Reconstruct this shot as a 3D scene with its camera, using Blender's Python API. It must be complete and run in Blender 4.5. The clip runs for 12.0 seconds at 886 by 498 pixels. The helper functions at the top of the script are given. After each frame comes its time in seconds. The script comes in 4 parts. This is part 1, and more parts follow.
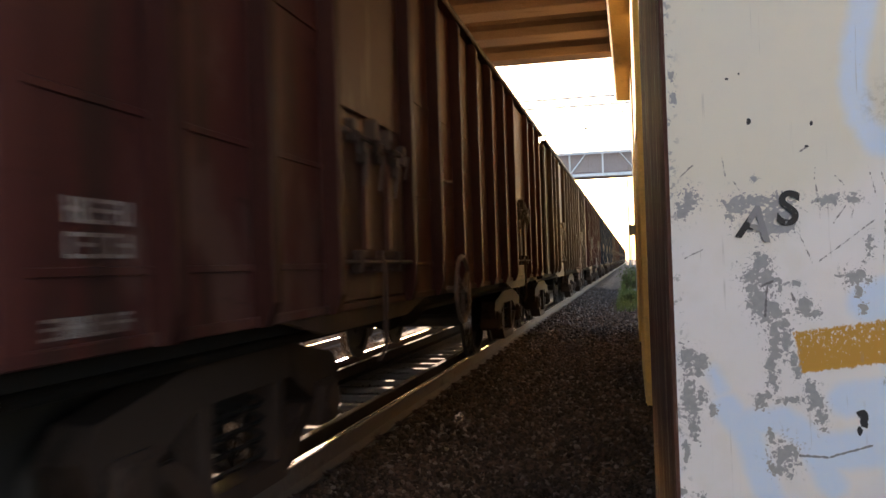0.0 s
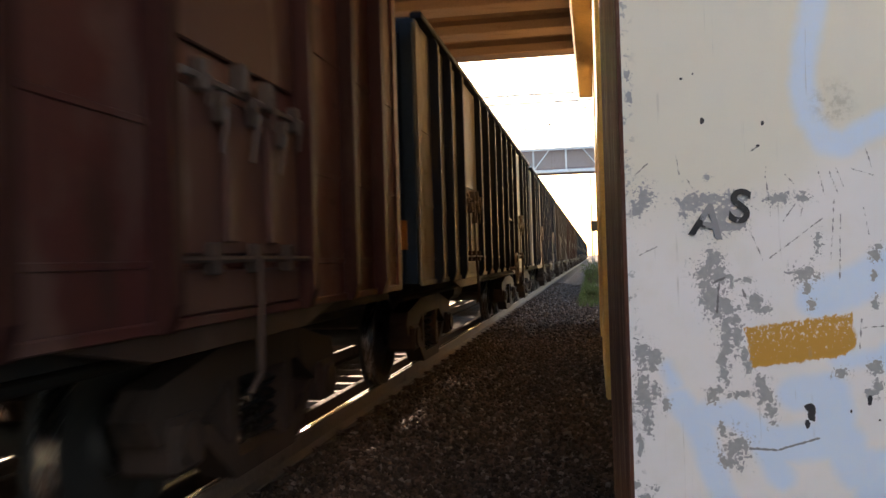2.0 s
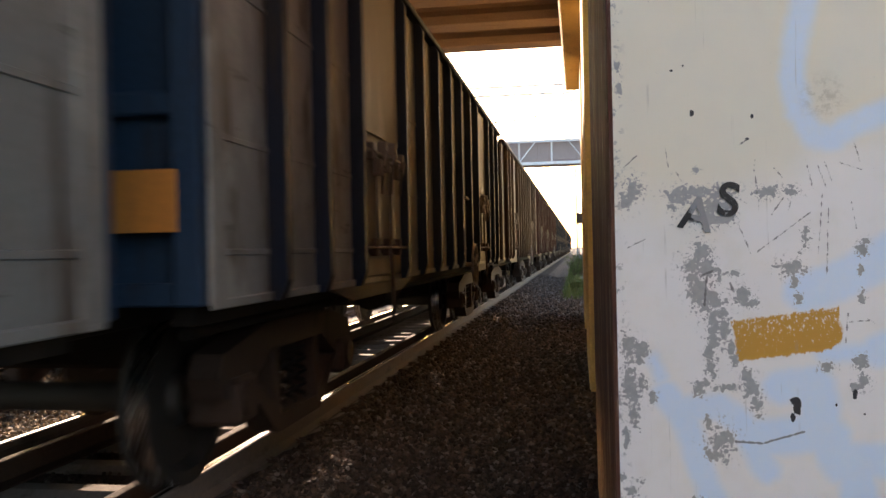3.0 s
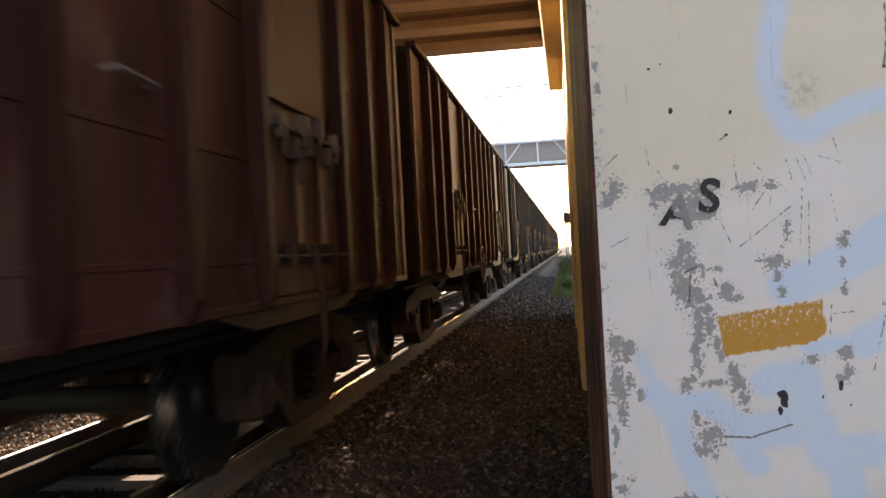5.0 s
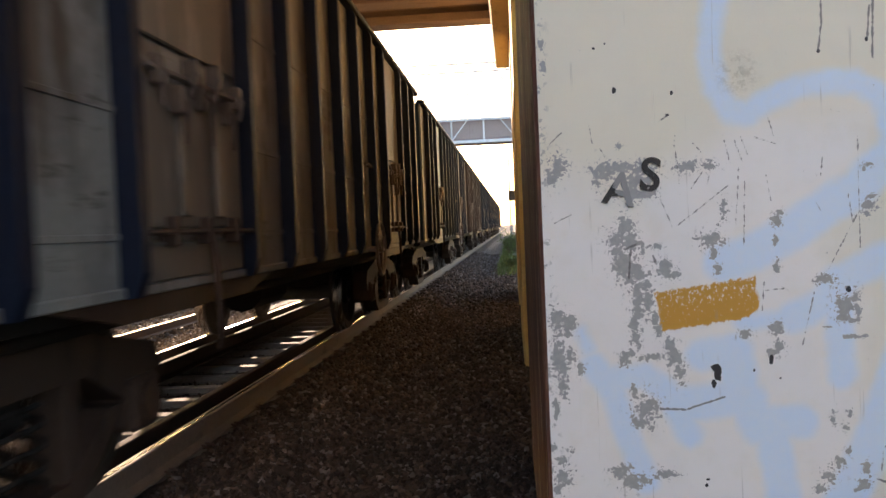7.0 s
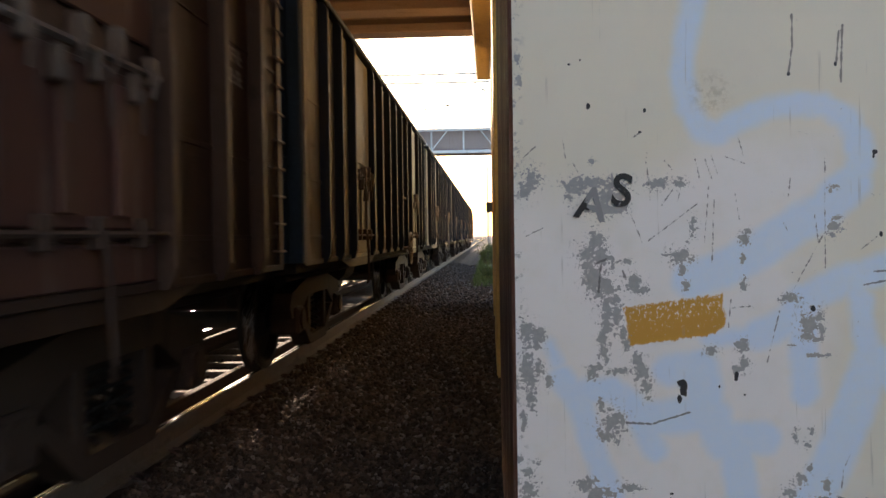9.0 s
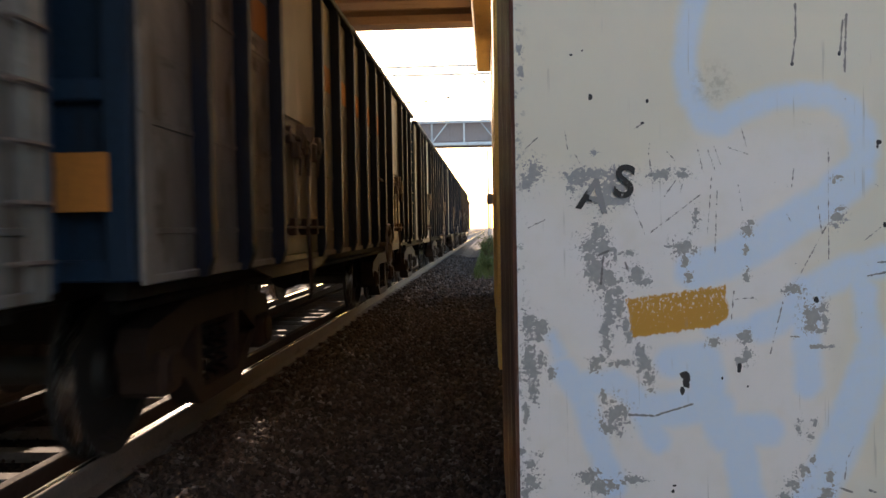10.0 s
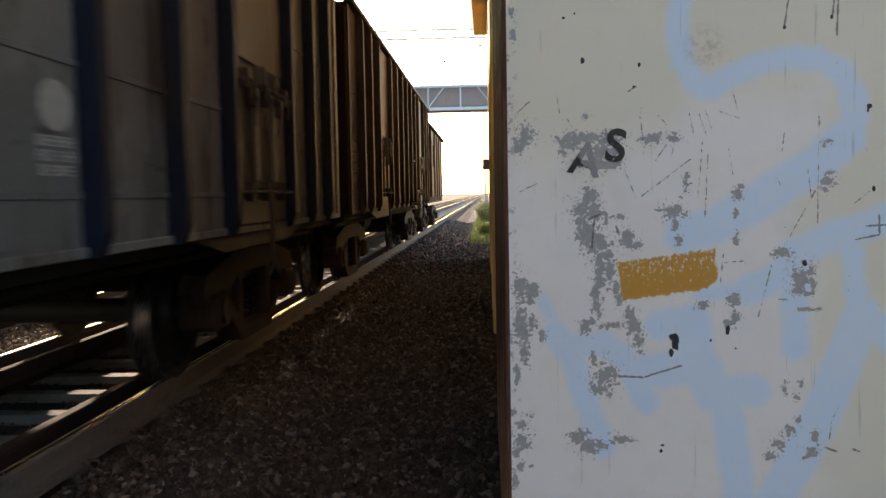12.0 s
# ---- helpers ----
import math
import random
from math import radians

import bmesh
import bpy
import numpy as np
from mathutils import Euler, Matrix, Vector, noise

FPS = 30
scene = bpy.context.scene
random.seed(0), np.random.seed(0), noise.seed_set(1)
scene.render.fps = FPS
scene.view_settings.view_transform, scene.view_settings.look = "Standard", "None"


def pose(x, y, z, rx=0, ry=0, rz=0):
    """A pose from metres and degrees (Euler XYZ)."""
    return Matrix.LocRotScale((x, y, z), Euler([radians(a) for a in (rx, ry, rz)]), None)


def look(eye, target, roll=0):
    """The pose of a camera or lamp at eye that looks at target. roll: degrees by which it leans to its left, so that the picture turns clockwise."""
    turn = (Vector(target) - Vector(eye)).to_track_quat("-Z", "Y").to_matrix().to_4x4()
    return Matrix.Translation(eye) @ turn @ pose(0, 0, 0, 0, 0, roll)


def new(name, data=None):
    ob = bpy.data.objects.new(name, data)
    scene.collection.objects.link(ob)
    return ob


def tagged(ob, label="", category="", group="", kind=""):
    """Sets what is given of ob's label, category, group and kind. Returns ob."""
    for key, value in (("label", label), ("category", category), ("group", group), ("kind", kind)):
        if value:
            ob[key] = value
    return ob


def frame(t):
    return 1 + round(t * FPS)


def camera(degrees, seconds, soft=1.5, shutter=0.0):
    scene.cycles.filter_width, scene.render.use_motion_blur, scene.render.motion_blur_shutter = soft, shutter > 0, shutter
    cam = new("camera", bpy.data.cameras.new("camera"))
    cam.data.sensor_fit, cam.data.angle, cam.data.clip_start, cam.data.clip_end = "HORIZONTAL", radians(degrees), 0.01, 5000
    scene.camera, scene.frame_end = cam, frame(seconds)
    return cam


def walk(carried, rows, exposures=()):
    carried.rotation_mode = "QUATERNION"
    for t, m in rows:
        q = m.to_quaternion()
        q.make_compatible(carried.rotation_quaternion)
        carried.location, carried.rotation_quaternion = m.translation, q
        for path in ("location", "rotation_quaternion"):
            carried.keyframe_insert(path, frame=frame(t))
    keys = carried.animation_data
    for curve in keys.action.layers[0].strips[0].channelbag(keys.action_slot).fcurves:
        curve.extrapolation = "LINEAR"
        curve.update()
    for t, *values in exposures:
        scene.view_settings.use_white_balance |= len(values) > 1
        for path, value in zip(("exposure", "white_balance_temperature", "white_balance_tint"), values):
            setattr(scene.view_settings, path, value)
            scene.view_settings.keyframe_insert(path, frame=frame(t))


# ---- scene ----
cam = camera(55.6, 12.0, shutter=0.14)
PATH = [
    (0, (3.078, 0.21, 1.263), (2.642, 2.162, 1.301), -1.8),
    (0.5, (3.082, 0.21, 1.262), (2.677, 2.168, 1.262), -2.1),
    (1, (3.092, 0.208, 1.267), (2.704, 2.17, 1.273), -2.0),
    (1.5, (3.1, 0.201, 1.264), (2.738, 2.168, 1.287), -1.7),
    (2, (3.098, 0.205, 1.266), (2.745, 2.173, 1.29), -1.7),
    (2.5, (3.095, 0.211, 1.264), (2.751, 2.181, 1.271), -1.3),
    (3, (3.087, 0.222, 1.265), (2.769, 2.196, 1.267), -1.2),
    (5, (3.103, 0.225, 1.268), (2.81, 2.203, 1.277), -3.0),
    (5.5, (3.117, 0.201, 1.262), (2.85, 2.183, 1.265), -3.1),
    (6, (3.116, 0.211, 1.259), (2.873, 2.196, 1.249), -3.5),
    (6.5, (3.101, 0.23, 1.257), (2.898, 2.218, 1.187), -2.6),
    (7, (3.104, 0.211, 1.263), (2.938, 2.203, 1.211), -2.4),
    (7.5, (3.107, 0.204, 1.264), (2.988, 2.201, 1.231), -1.5),
    (7.7, (3.106, 0.203, 1.269), (2.999, 2.2, 1.241), -1.2),
    (9.5, (3.123, 0.202, 1.263), (3.01, 2.198, 1.228), -0.8),
    (10, (3.116, 0.212, 1.263), (3.003, 2.208, 1.214), -1.0),
    (10.5, (3.119, 0.215, 1.261), (3.009, 2.211, 1.194), -1.4),
    (11, (3.124, 0.213, 1.258), (3.021, 2.208, 1.162), -1.6),
    (11.5, (3.12, 0.21, 1.255), (3.025, 2.204, 1.126), -1.8),
    (12, (3.13, 0.195, 1.258), (3.024, 2.187, 1.127), -1.0),
]
walk(cam, [(t, look(eye, target, roll)) for t, eye, target, roll in PATH],
     exposures=[(0, 2.26, 6300, 21), (3, 2.33, 6250, 20), (7, 2.38, 6150, 20), (7.7, 2.29, 6100, 19), (9.5, 1.88, 6000, 17), (12, 1.88, 5950, 15)])

# ---- light: low hazy sun ahead and to the left of the line, open sky ----
SUN_EL, SUN_AZ = 7.0, -19.3
world = bpy.data.worlds.new("sky")
scene.world = world
world.use_nodes = True
wn = world.node_tree
sky = wn.nodes.new("ShaderNodeTexSky")
sky.sky_type, sky.sun_disc = "NISHITA", False
sky.sun_elevation, sky.sun_rotation = radians(SUN_EL), radians(SUN_AZ)
sky.air_density, sky.dust_density = 1.0, 1.6
wn.links.new(sky.outputs[0], wn.nodes["Background"].inputs[0])
wn.nodes["Background"].inputs[1].default_value = 0.15
sun = new("sun", bpy.data.lights.new("sun", "SUN"))
sun.data.energy, sun.data.angle, sun.data.color = 3.0, radians(0.6), (1.0, 0.74, 0.50)
d = Vector((math.sin(radians(SUN_AZ)) * math.cos(radians(SUN_EL)),
            math.cos(radians(SUN_AZ)) * math.cos(radians(SUN_EL)), math.sin(radians(SUN_EL))))
sun.matrix_world = look(d * 100, (0, 0, 0))


# ---- material helpers ----
class Nodes:
    def __init__(self, name):
        self.m = bpy.data.materials.new(name)
        self.m.use_nodes = True
        self.t = self.m.node_tree
        self.b = self.t.nodes["Principled BSDF"]
        self.co = self.t.nodes.new("ShaderNodeTexCoord").outputs["Object"]

    def put(self, sock, v):
        if isinstance(v, bpy.types.NodeSocket):
            self.t.links.new(v, sock)
        elif isinstance(v, (tuple, list)) and len(v) == 3 and sock.type == "RGBA":
            sock.default_value = (*v, 1)
        else:
            sock.default_value = v

    def f(self, op, a, b=0.0, c=0.0, clamp=False):
        n = self.t.nodes.new("ShaderNodeMath")
        n.operation, n.use_clamp = op, clamp
        for i, v in enumerate((a, b, c)):
            self.put(n.inputs[i], v)
        return n.outputs[0]

    def v(self, op, a, b=(0, 0, 0), scale=None):
        n = self.t.nodes.new("ShaderNodeVectorMath")
        n.operation = op
        self.put(n.inputs[0], a)
        self.put(n.inputs[1], b)
        if scale is not None:
            self.put(n.inputs["Scale"], scale)
        return n.outputs["Value"] if op in ("LENGTH", "DOT_PRODUCT", "DISTANCE") else n.outputs[0]

    def mix(self, fac, a, b):
        n = self.t.nodes.new("ShaderNodeMix")
        n.data_type = "RGBA"
        self.put(n.inputs[0], fac)
        self.put(n.inputs[6], a)
        self.put(n.inputs[7], b)
        return n.outputs[2]

    def noise(self, scale, detail=4.0, rough=0.55, stretch=(1, 1, 1), co=None):
        n = self.t.nodes.new("ShaderNodeTexNoise")
        n.inputs["Scale"].default_value, n.inputs["Detail"].default_value = scale, detail
        n.inputs["Roughness"].default_value = rough
        src = co or self.co
        if stretch != (1, 1, 1):
            src = self.v("MULTIPLY", src, stretch)
        self.put(n.inputs["Vector"], src)
        return n.outputs["Fac"]

    def step(self, x, lo, hi):
        n = self.t.nodes.new("ShaderNodeMapRange")
        n.interpolation_type = "SMOOTHSTEP"
        self.put(n.inputs[0], x)
        n.inputs[1].default_value, n.inputs[2].default_value = lo, hi
        return n.outputs[0]

    def random(self):
        return self.t.nodes.new("ShaderNodeObjectInfo").outputs["Random"]

    def island(self):
        return self.t.nodes.new("ShaderNodeNewGeometry").outputs["Random Per Island"]

    def done(self, color, rough=0.7, metal=0.0, bump=None, strength=0.3, dist=0.01):
        self.put(self.b.inputs["Base Color"], color)
        self.put(self.b.inputs["Roughness"], rough)
        self.put(self.b.inputs["Metallic"], metal)
        if bump is not None:
            n = self.t.nodes.new("ShaderNodeBump")
            n.inputs["Strength"].default_value, n.inputs["Distance"].default_value = strength, dist
            self.put(n.inputs["Height"], bump)
            self.t.links.new(n.outputs[0], self.b.inputs["Normal"])
        return self.m


def weathered(name, base, worn, rough=0.75, grain=30.0, spot=(0.55, 0.7), metal=0.0, vary=0.35, stretch=(1, 1, 0.15), bump=0.25, patch=None, gloss=0.5):
    """Paint, steel or concrete with stains at two scales and a slight difference from piece to piece."""
    n = Nodes(name)
    streak = n.noise(5.0, 5.0, 0.6, stretch)
    fine = n.noise(grain, 5.0, 0.65)
    c = n.mix(n.step(streak, *spot), base, worn)
    if patch:
        c = n.mix(n.step(n.noise(2.1, 5.0, 0.6, (1, 1, 0.6)), 0.52, 0.60), c, patch)
        c = n.mix(n.f("MULTIPLY", n.step(n.noise(7.0, 6.0, 0.7, (1, 0.25, 1)), 0.60, 0.66), 0.6), c, tuple(0.5 * q for q in worn))
    k = n.f("ADD", n.f("MULTIPLY", fine, 0.7), n.f("MULTIPLY_ADD", n.random(), vary, 0.65 - vary / 2))
    mul = n.t.nodes.new("ShaderNodeVectorMath")
    mul.operation = "SCALE"
    n.put(mul.inputs[0], c)
    n.put(mul.inputs["Scale"], k)
    r = n.f("MULTIPLY_ADD", fine, 0.25, rough - 0.12)
    n.b.inputs["Specular IOR Level"].default_value = gloss
    return n.done(mul.outputs[0], r, metal, n.f("ADD", fine, streak), bump, 0.01)


# ---- materials ----
M = {}
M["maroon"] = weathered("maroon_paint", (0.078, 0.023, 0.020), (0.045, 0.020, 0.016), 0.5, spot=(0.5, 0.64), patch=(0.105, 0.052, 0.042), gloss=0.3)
# Rib and coping coats, maroon and blue, are darkened: shade is painted in.
M["maroon_rib"] = weathered("shaded_maroon_paint", (0.034, 0.012, 0.011), (0.042, 0.021, 0.017), 0.5, gloss=0.08)
M["grey"] = weathered("grey_paint", (0.185, 0.183, 0.177), (0.095, 0.072, 0.056), 0.5, spot=(0.5, 0.64), patch=(0.245, 0.24, 0.228), gloss=0.38)
M["blue"] = weathered("shaded_blue_paint", (0.007, 0.011, 0.024), (0.016, 0.014, 0.015), 0.5, gloss=0.08)
M["rustbrown"] = weathered("rusty_brown_paint", (0.036, 0.022, 0.018), (0.024, 0.016, 0.014), 0.5, patch=(0.052, 0.034, 0.027), gloss=0.15)
M["under"] = weathered("oily_dark_steel", (0.016, 0.014, 0.013), (0.028, 0.02, 0.016), 0.72, vary=0.2, gloss=0.15)
M["bogie"] = weathered("rusty_cast_steel", (0.055, 0.037, 0.03), (0.028, 0.021, 0.018), 0.7, vary=0.2, gloss=0.15)
M["wheel"] = weathered("wheel_steel", (0.035, 0.03, 0.027), (0.02, 0.018, 0.017), 0.65, metal=0.2)
M["tread"] = weathered("polished_tread", (0.5, 0.5, 0.5), (0.35, 0.33, 0.31), 0.25, metal=1.0, vary=0.1, bump=0.05)
M["white_mark"] = weathered("faded_white_paint", (0.29, 0.27, 0.255), (0.14, 0.105, 0.09), 0.7, spot=(0.5, 0.62))
M["white_block"] = weathered("worn_white_paint", (0.46, 0.44, 0.42), (0.24, 0.21, 0.19), 0.7, spot=(0.5, 0.62))
M["white_letter"] = weathered("white_letter_paint", (0.78, 0.77, 0.75), (0.55, 0.53, 0.5), 0.6, vary=0.0)
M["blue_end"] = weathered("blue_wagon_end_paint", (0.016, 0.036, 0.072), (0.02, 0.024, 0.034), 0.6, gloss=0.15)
# Ends of the maroon and brown wagons, much darker than the maroon sides.
M["dark_end"] = weathered("dark_wagon_end", (0.022, 0.013, 0.011), (0.014, 0.01, 0.009), 0.75, gloss=0.15)
M["yellow_mark"] = weathered("faded_yellow_paint", (0.52, 0.30, 0.06), (0.3, 0.15, 0.06), 0.65)
M["orange_mark"] = weathered("orange_plate_paint", (0.42, 0.17, 0.03), (0.25, 0.1, 0.04), 0.65)
M["door_maroon"] = weathered("grimy_maroon_door", (0.072, 0.033, 0.027), (0.15, 0.11, 0.09), 0.5, spot=(0.58, 0.66), gloss=0.3)
M["door_grey"] = weathered("grimy_grey_door", (0.12, 0.105, 0.09), (0.20, 0.18, 0.155), 0.5, spot=(0.56, 0.66), gloss=0.38)
M["handrail"] = weathered("worn_handwheel_steel", (0.12, 0.095, 0.085), (0.07, 0.05, 0.04), 0.55, vary=0.3)
M["strap"] = weathered("rusty_hinge_steel", (0.05, 0.034, 0.028), (0.10, 0.075, 0.06), 0.5, vary=0.5)
M["load"] = weathered("heaped_coal", (0.05, 0.043, 0.04), (0.09, 0.07, 0.055), 0.85, grain=60, bump=0.8)
M["rail_head"] = weathered("polished_rail_head", (0.62, 0.61, 0.6), (0.5, 0.48, 0.46), 0.13, metal=1.0, vary=0.0, stretch=(1, 0.05, 1), bump=0.04)
M["rail_web"] = weathered("rusty_rail_web", (0.19, 0.15, 0.125), (0.11, 0.08, 0.065), 0.75, vary=0.0, stretch=(1, 0.3, 1))
M["guard"] = weathered("dull_guard_rail", (0.065, 0.045, 0.036), (0.04, 0.029, 0.024), 0.9, vary=0.0, gloss=0.15)
M["sleeper"] = weathered("dusty_concrete_sleeper", (0.30, 0.265, 0.23), (0.20, 0.17, 0.14), 0.85, gloss=0.2, stretch=(1, 1, 1), vary=0.2)
# Second-track sleepers: a darker brown copy, weaker light put into the colour.
M["sleeper_dimmed"] = weathered("dimmed_concrete_sleeper", (0.22, 0.165, 0.12), (0.13, 0.095, 0.07), 0.85, stretch=(1, 1, 1), vary=0.4)
M["clip"] = weathered("rail_clip_steel", (0.09, 0.06, 0.05), (0.05, 0.035, 0.03), 0.7)
M["girder"] = weathered("bridge_girder_concrete", (0.46, 0.33, 0.24), (0.36, 0.25, 0.17), 0.85, stretch=(0.2, 1, 1), vary=0.1)
M["cap"] = weathered("pier_cap_concrete", (0.62, 0.44, 0.19), (0.5, 0.34, 0.15), 0.85, stretch=(1, 0.3, 1), vary=0.05)
M["plaster"] = weathered("pale_plaster", (0.80, 0.77, 0.72), (0.70, 0.66, 0.60), 0.85, vary=0.0)
M["deck"] = weathered("deck_slab_concrete", (0.30, 0.26, 0.22), (0.2, 0.17, 0.14), 0.9, vary=0.0)
M["cream"] = weathered("ochre_pier_paint", (0.72, 0.53, 0.20), (0.55, 0.37, 0.13), 0.8, stretch=(1, 1, 0.08), vary=0.0)
# Truss and cladding colours are lightened: the sky's glare put into the paint.
M["truss"] = weathered("grey_painted_truss_steel", (0.75, 0.75, 0.76), (0.66, 0.64, 0.64), 0.6)
M["clad"] = weathered("brown_footbridge_cladding", (0.42, 0.34, 0.32), (0.34, 0.27, 0.25), 0.8)
M["mast"] = weathered("galvanised_mast_steel", (0.34, 0.35, 0.36), (0.24, 0.23, 0.22), 0.5, metal=0.4)
M["insulator"] = weathered("brown_porcelain", (0.12, 0.05, 0.03), (0.10, 0.04, 0.03), 0.25)
M["bark"] = weathered("shrub_bark", (0.12, 0.085, 0.055), (0.07, 0.05, 0.035), 0.9)


def soil():
    n = Nodes("gravel_bed")
    a, b = n.noise(1.3, 5), n.noise(55, 6, 0.7)
    c = n.mix(n.step(a, 0.35, 0.65), (0.06, 0.041, 0.032), (0.095, 0.066, 0.05))
    c = n.mix(n.step(b, 0.42, 0.62), c, (0.045, 0.034, 0.028))
    return n.done(c, 0.92, 0, b, 0.9, 0.03)


def stone_material(name, dark, light):
    n = Nodes(name)
    r, a = n.island(), n.noise(70, 4, 0.6)
    c = n.mix(n.f("POWER", r, 2.5), dark, light)
    c = n.mix(n.step(n.f("FRACT", n.f("MULTIPLY", r, 17.3)), 0.86, 0.95), c, (0.24, 0.21, 0.19))
    c = n.mix(n.step(a, 0.5, 0.75), c, (0.09, 0.07, 0.055))
    return n.done(c, 0.85, 0, a, 0.4, 0.005)


def leaf_material():
    n = Nodes("dry_green_leaf")
    c = n.mix(n.island(), (0.07, 0.11, 0.025), (0.16, 0.18, 0.06))
    n.b.inputs["Subsurface Weight"].default_value = 0.0
    m = n.done(c, 0.6)
    tr = n.t.nodes.new("ShaderNodeBsdfTranslucent")
    n.put(tr.inputs[0], c)
    ms = n.t.nodes.new("ShaderNodeMixShader")
    ms.inputs[0].default_value = 0.4
    n.t.links.new(n.b.outputs[0], ms.inputs[1])
    n.t.links.new(tr.outputs[0], ms.inputs[2])
    n.t.links.new(ms.outputs[0], n.t.nodes["Material Output"].inputs[0])
    return m


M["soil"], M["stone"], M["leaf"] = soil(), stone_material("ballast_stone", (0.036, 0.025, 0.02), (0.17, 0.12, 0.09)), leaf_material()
# Lighter, warmer copy of the ballast: low sunlight put into its colour.
M["sunlit_stone"] = stone_material("sunlight_tinted_ballast", (0.14, 0.09, 0.05), (0.42, 0.30, 0.18))

# Graffiti on the pier: strokes of pale blue spray, as (x, z) points along each stroke and the stroke's half width.
SPRAY = [
    (0.037, [(3.733, 1.958), (3.705, 1.845), (3.696, 1.732), (3.709, 1.633), (3.747, 1.569), (3.799, 1.558), (3.864, 1.594), (3.942, 1.627), (4.027, 1.636), (4.104, 1.633), (4.164, 1.597), (4.202, 1.531)]),
    (0.044, [(4.202, 1.531), (4.208, 1.465), (4.185, 1.403)]),
    (0.058, [(4.185, 1.403), (4.108, 1.33), (4.027, 1.284), (3.945, 1.227), (3.863, 1.182), (3.781, 1.143), (3.718, 1.123)]),
    (0.048, [(4.417, 1.219), (4.282, 1.152), (4.167, 1.12), (4.07, 1.078), (4.0, 1.001), (3.914, 0.957)]),
    (0.025, [(3.914, 0.957), (3.765, 0.946)]),
    (0.042, [(4.037, 1.07), (4.039, 0.91), (4.046, 0.787)]),
    (0.034, [(4.172, 1.12), (4.209, 1.051)]),
    (0.037, [(4.209, 1.051), (4.214, 0.967), (4.236, 0.874)]),
    (0.061, [(4.236, 0.874), (4.201, 0.781), (4.162, 0.67), (4.117, 0.567), (4.068, 0.464), (4.01, 0.36), (3.944, 0.237)]),
    (0.048, [(4.236, 0.874), (4.426, 0.737)]),
    (0.022, [(3.297, 0.935), (3.317, 0.883)]),
    (0.039, [(3.333, 0.831), (3.387, 0.744), (3.417, 0.64), (3.444, 0.552), (3.472, 0.482)]),
    (0.039, [(3.381, 0.792), (3.479, 0.799), (3.543, 0.743), (3.604, 0.618)]),
    (0.056, [(3.58, 0.708), (3.698, 0.721), (3.774, 0.724)]),
    (0.048, [(3.648, 0.854), (3.74, 0.865)]),
    (0.056, [(3.738, 0.862), (3.757, 0.741), (3.803, 0.638)]),
    (0.053, [(3.803, 0.646), (3.92, 0.651)]),
    (0.051, [(3.843, 0.603), (3.857, 0.499), (3.878, 0.377), (3.892, 0.201)]),
]
# Places where the paint has come off to grey render: x, z, half width, half height.
FLAKES_UP = [(3.241, 1.425, 0.0221, 0.0289), (3.229, 1.391, 0.0153, 0.0153), (3.357, 1.395, 0.0085, 0.0306), (3.375, 1.415, 0.0289, 0.0153), (3.432, 1.416, 0.0425, 0.0153), (3.490, 1.411, 0.0306, 0.0170), (3.382, 1.395, 0.0238, 0.0119), (3.468, 1.373, 0.0221, 0.0255), (3.507, 1.372, 0.0170, 0.0136), (3.448, 1.340, 0.0289, 0.0221), (3.512, 1.342, 0.0187, 0.0153), (3.482, 1.329, 0.0170, 0.0102), (3.623, 1.410, 0.0272, 0.0136), (3.598, 1.412, 0.0136, 0.0085), (3.684, 1.410, 0.0204, 0.0102), (3.426, 1.481, 0.0085, 0.0068), (3.721, 1.284, 0.0102, 0.0221), (3.706, 1.235, 0.0051, 0.0051), (3.681, 1.193, 0.0255, 0.0187), (3.648, 1.199, 0.0119, 0.0034), (3.690, 1.154, 0.0085, 0.0119), (3.698, 1.108, 0.0102, 0.0119)]
FLAKES_MID = [(3.436, 1.236, 0.0204, 0.0306), (3.414, 1.197, 0.0255, 0.0306), (3.447, 1.197, 0.0221, 0.0340), (3.422, 1.138, 0.0204, 0.0408), (3.447, 1.121, 0.0221, 0.0476), (3.469, 1.103, 0.0221, 0.0221), (3.486, 1.167, 0.0068, 0.0153), (3.551, 1.111, 0.0187, 0.0221), (3.573, 1.093, 0.0119, 0.0187), (3.528, 1.179, 0.0136, 0.0068), (3.489, 1.069, 0.0221, 0.0153), (3.467, 1.018, 0.0136, 0.0476), (3.454, 0.950, 0.0119, 0.0442), (3.497, 1.018, 0.0119, 0.0374), (3.514, 0.975, 0.0085, 0.0238), (3.522, 0.932, 0.0102, 0.0187), (3.463, 0.890, 0.0068, 0.0153), (3.420, 0.847, 0.0153, 0.0170), (3.442, 0.864, 0.0085, 0.0119), (3.505, 0.852, 0.0408, 0.0068), (3.564, 0.855, 0.0187, 0.0221), (3.580, 0.811, 0.0136, 0.0289), (3.555, 0.889, 0.0136, 0.0153)]
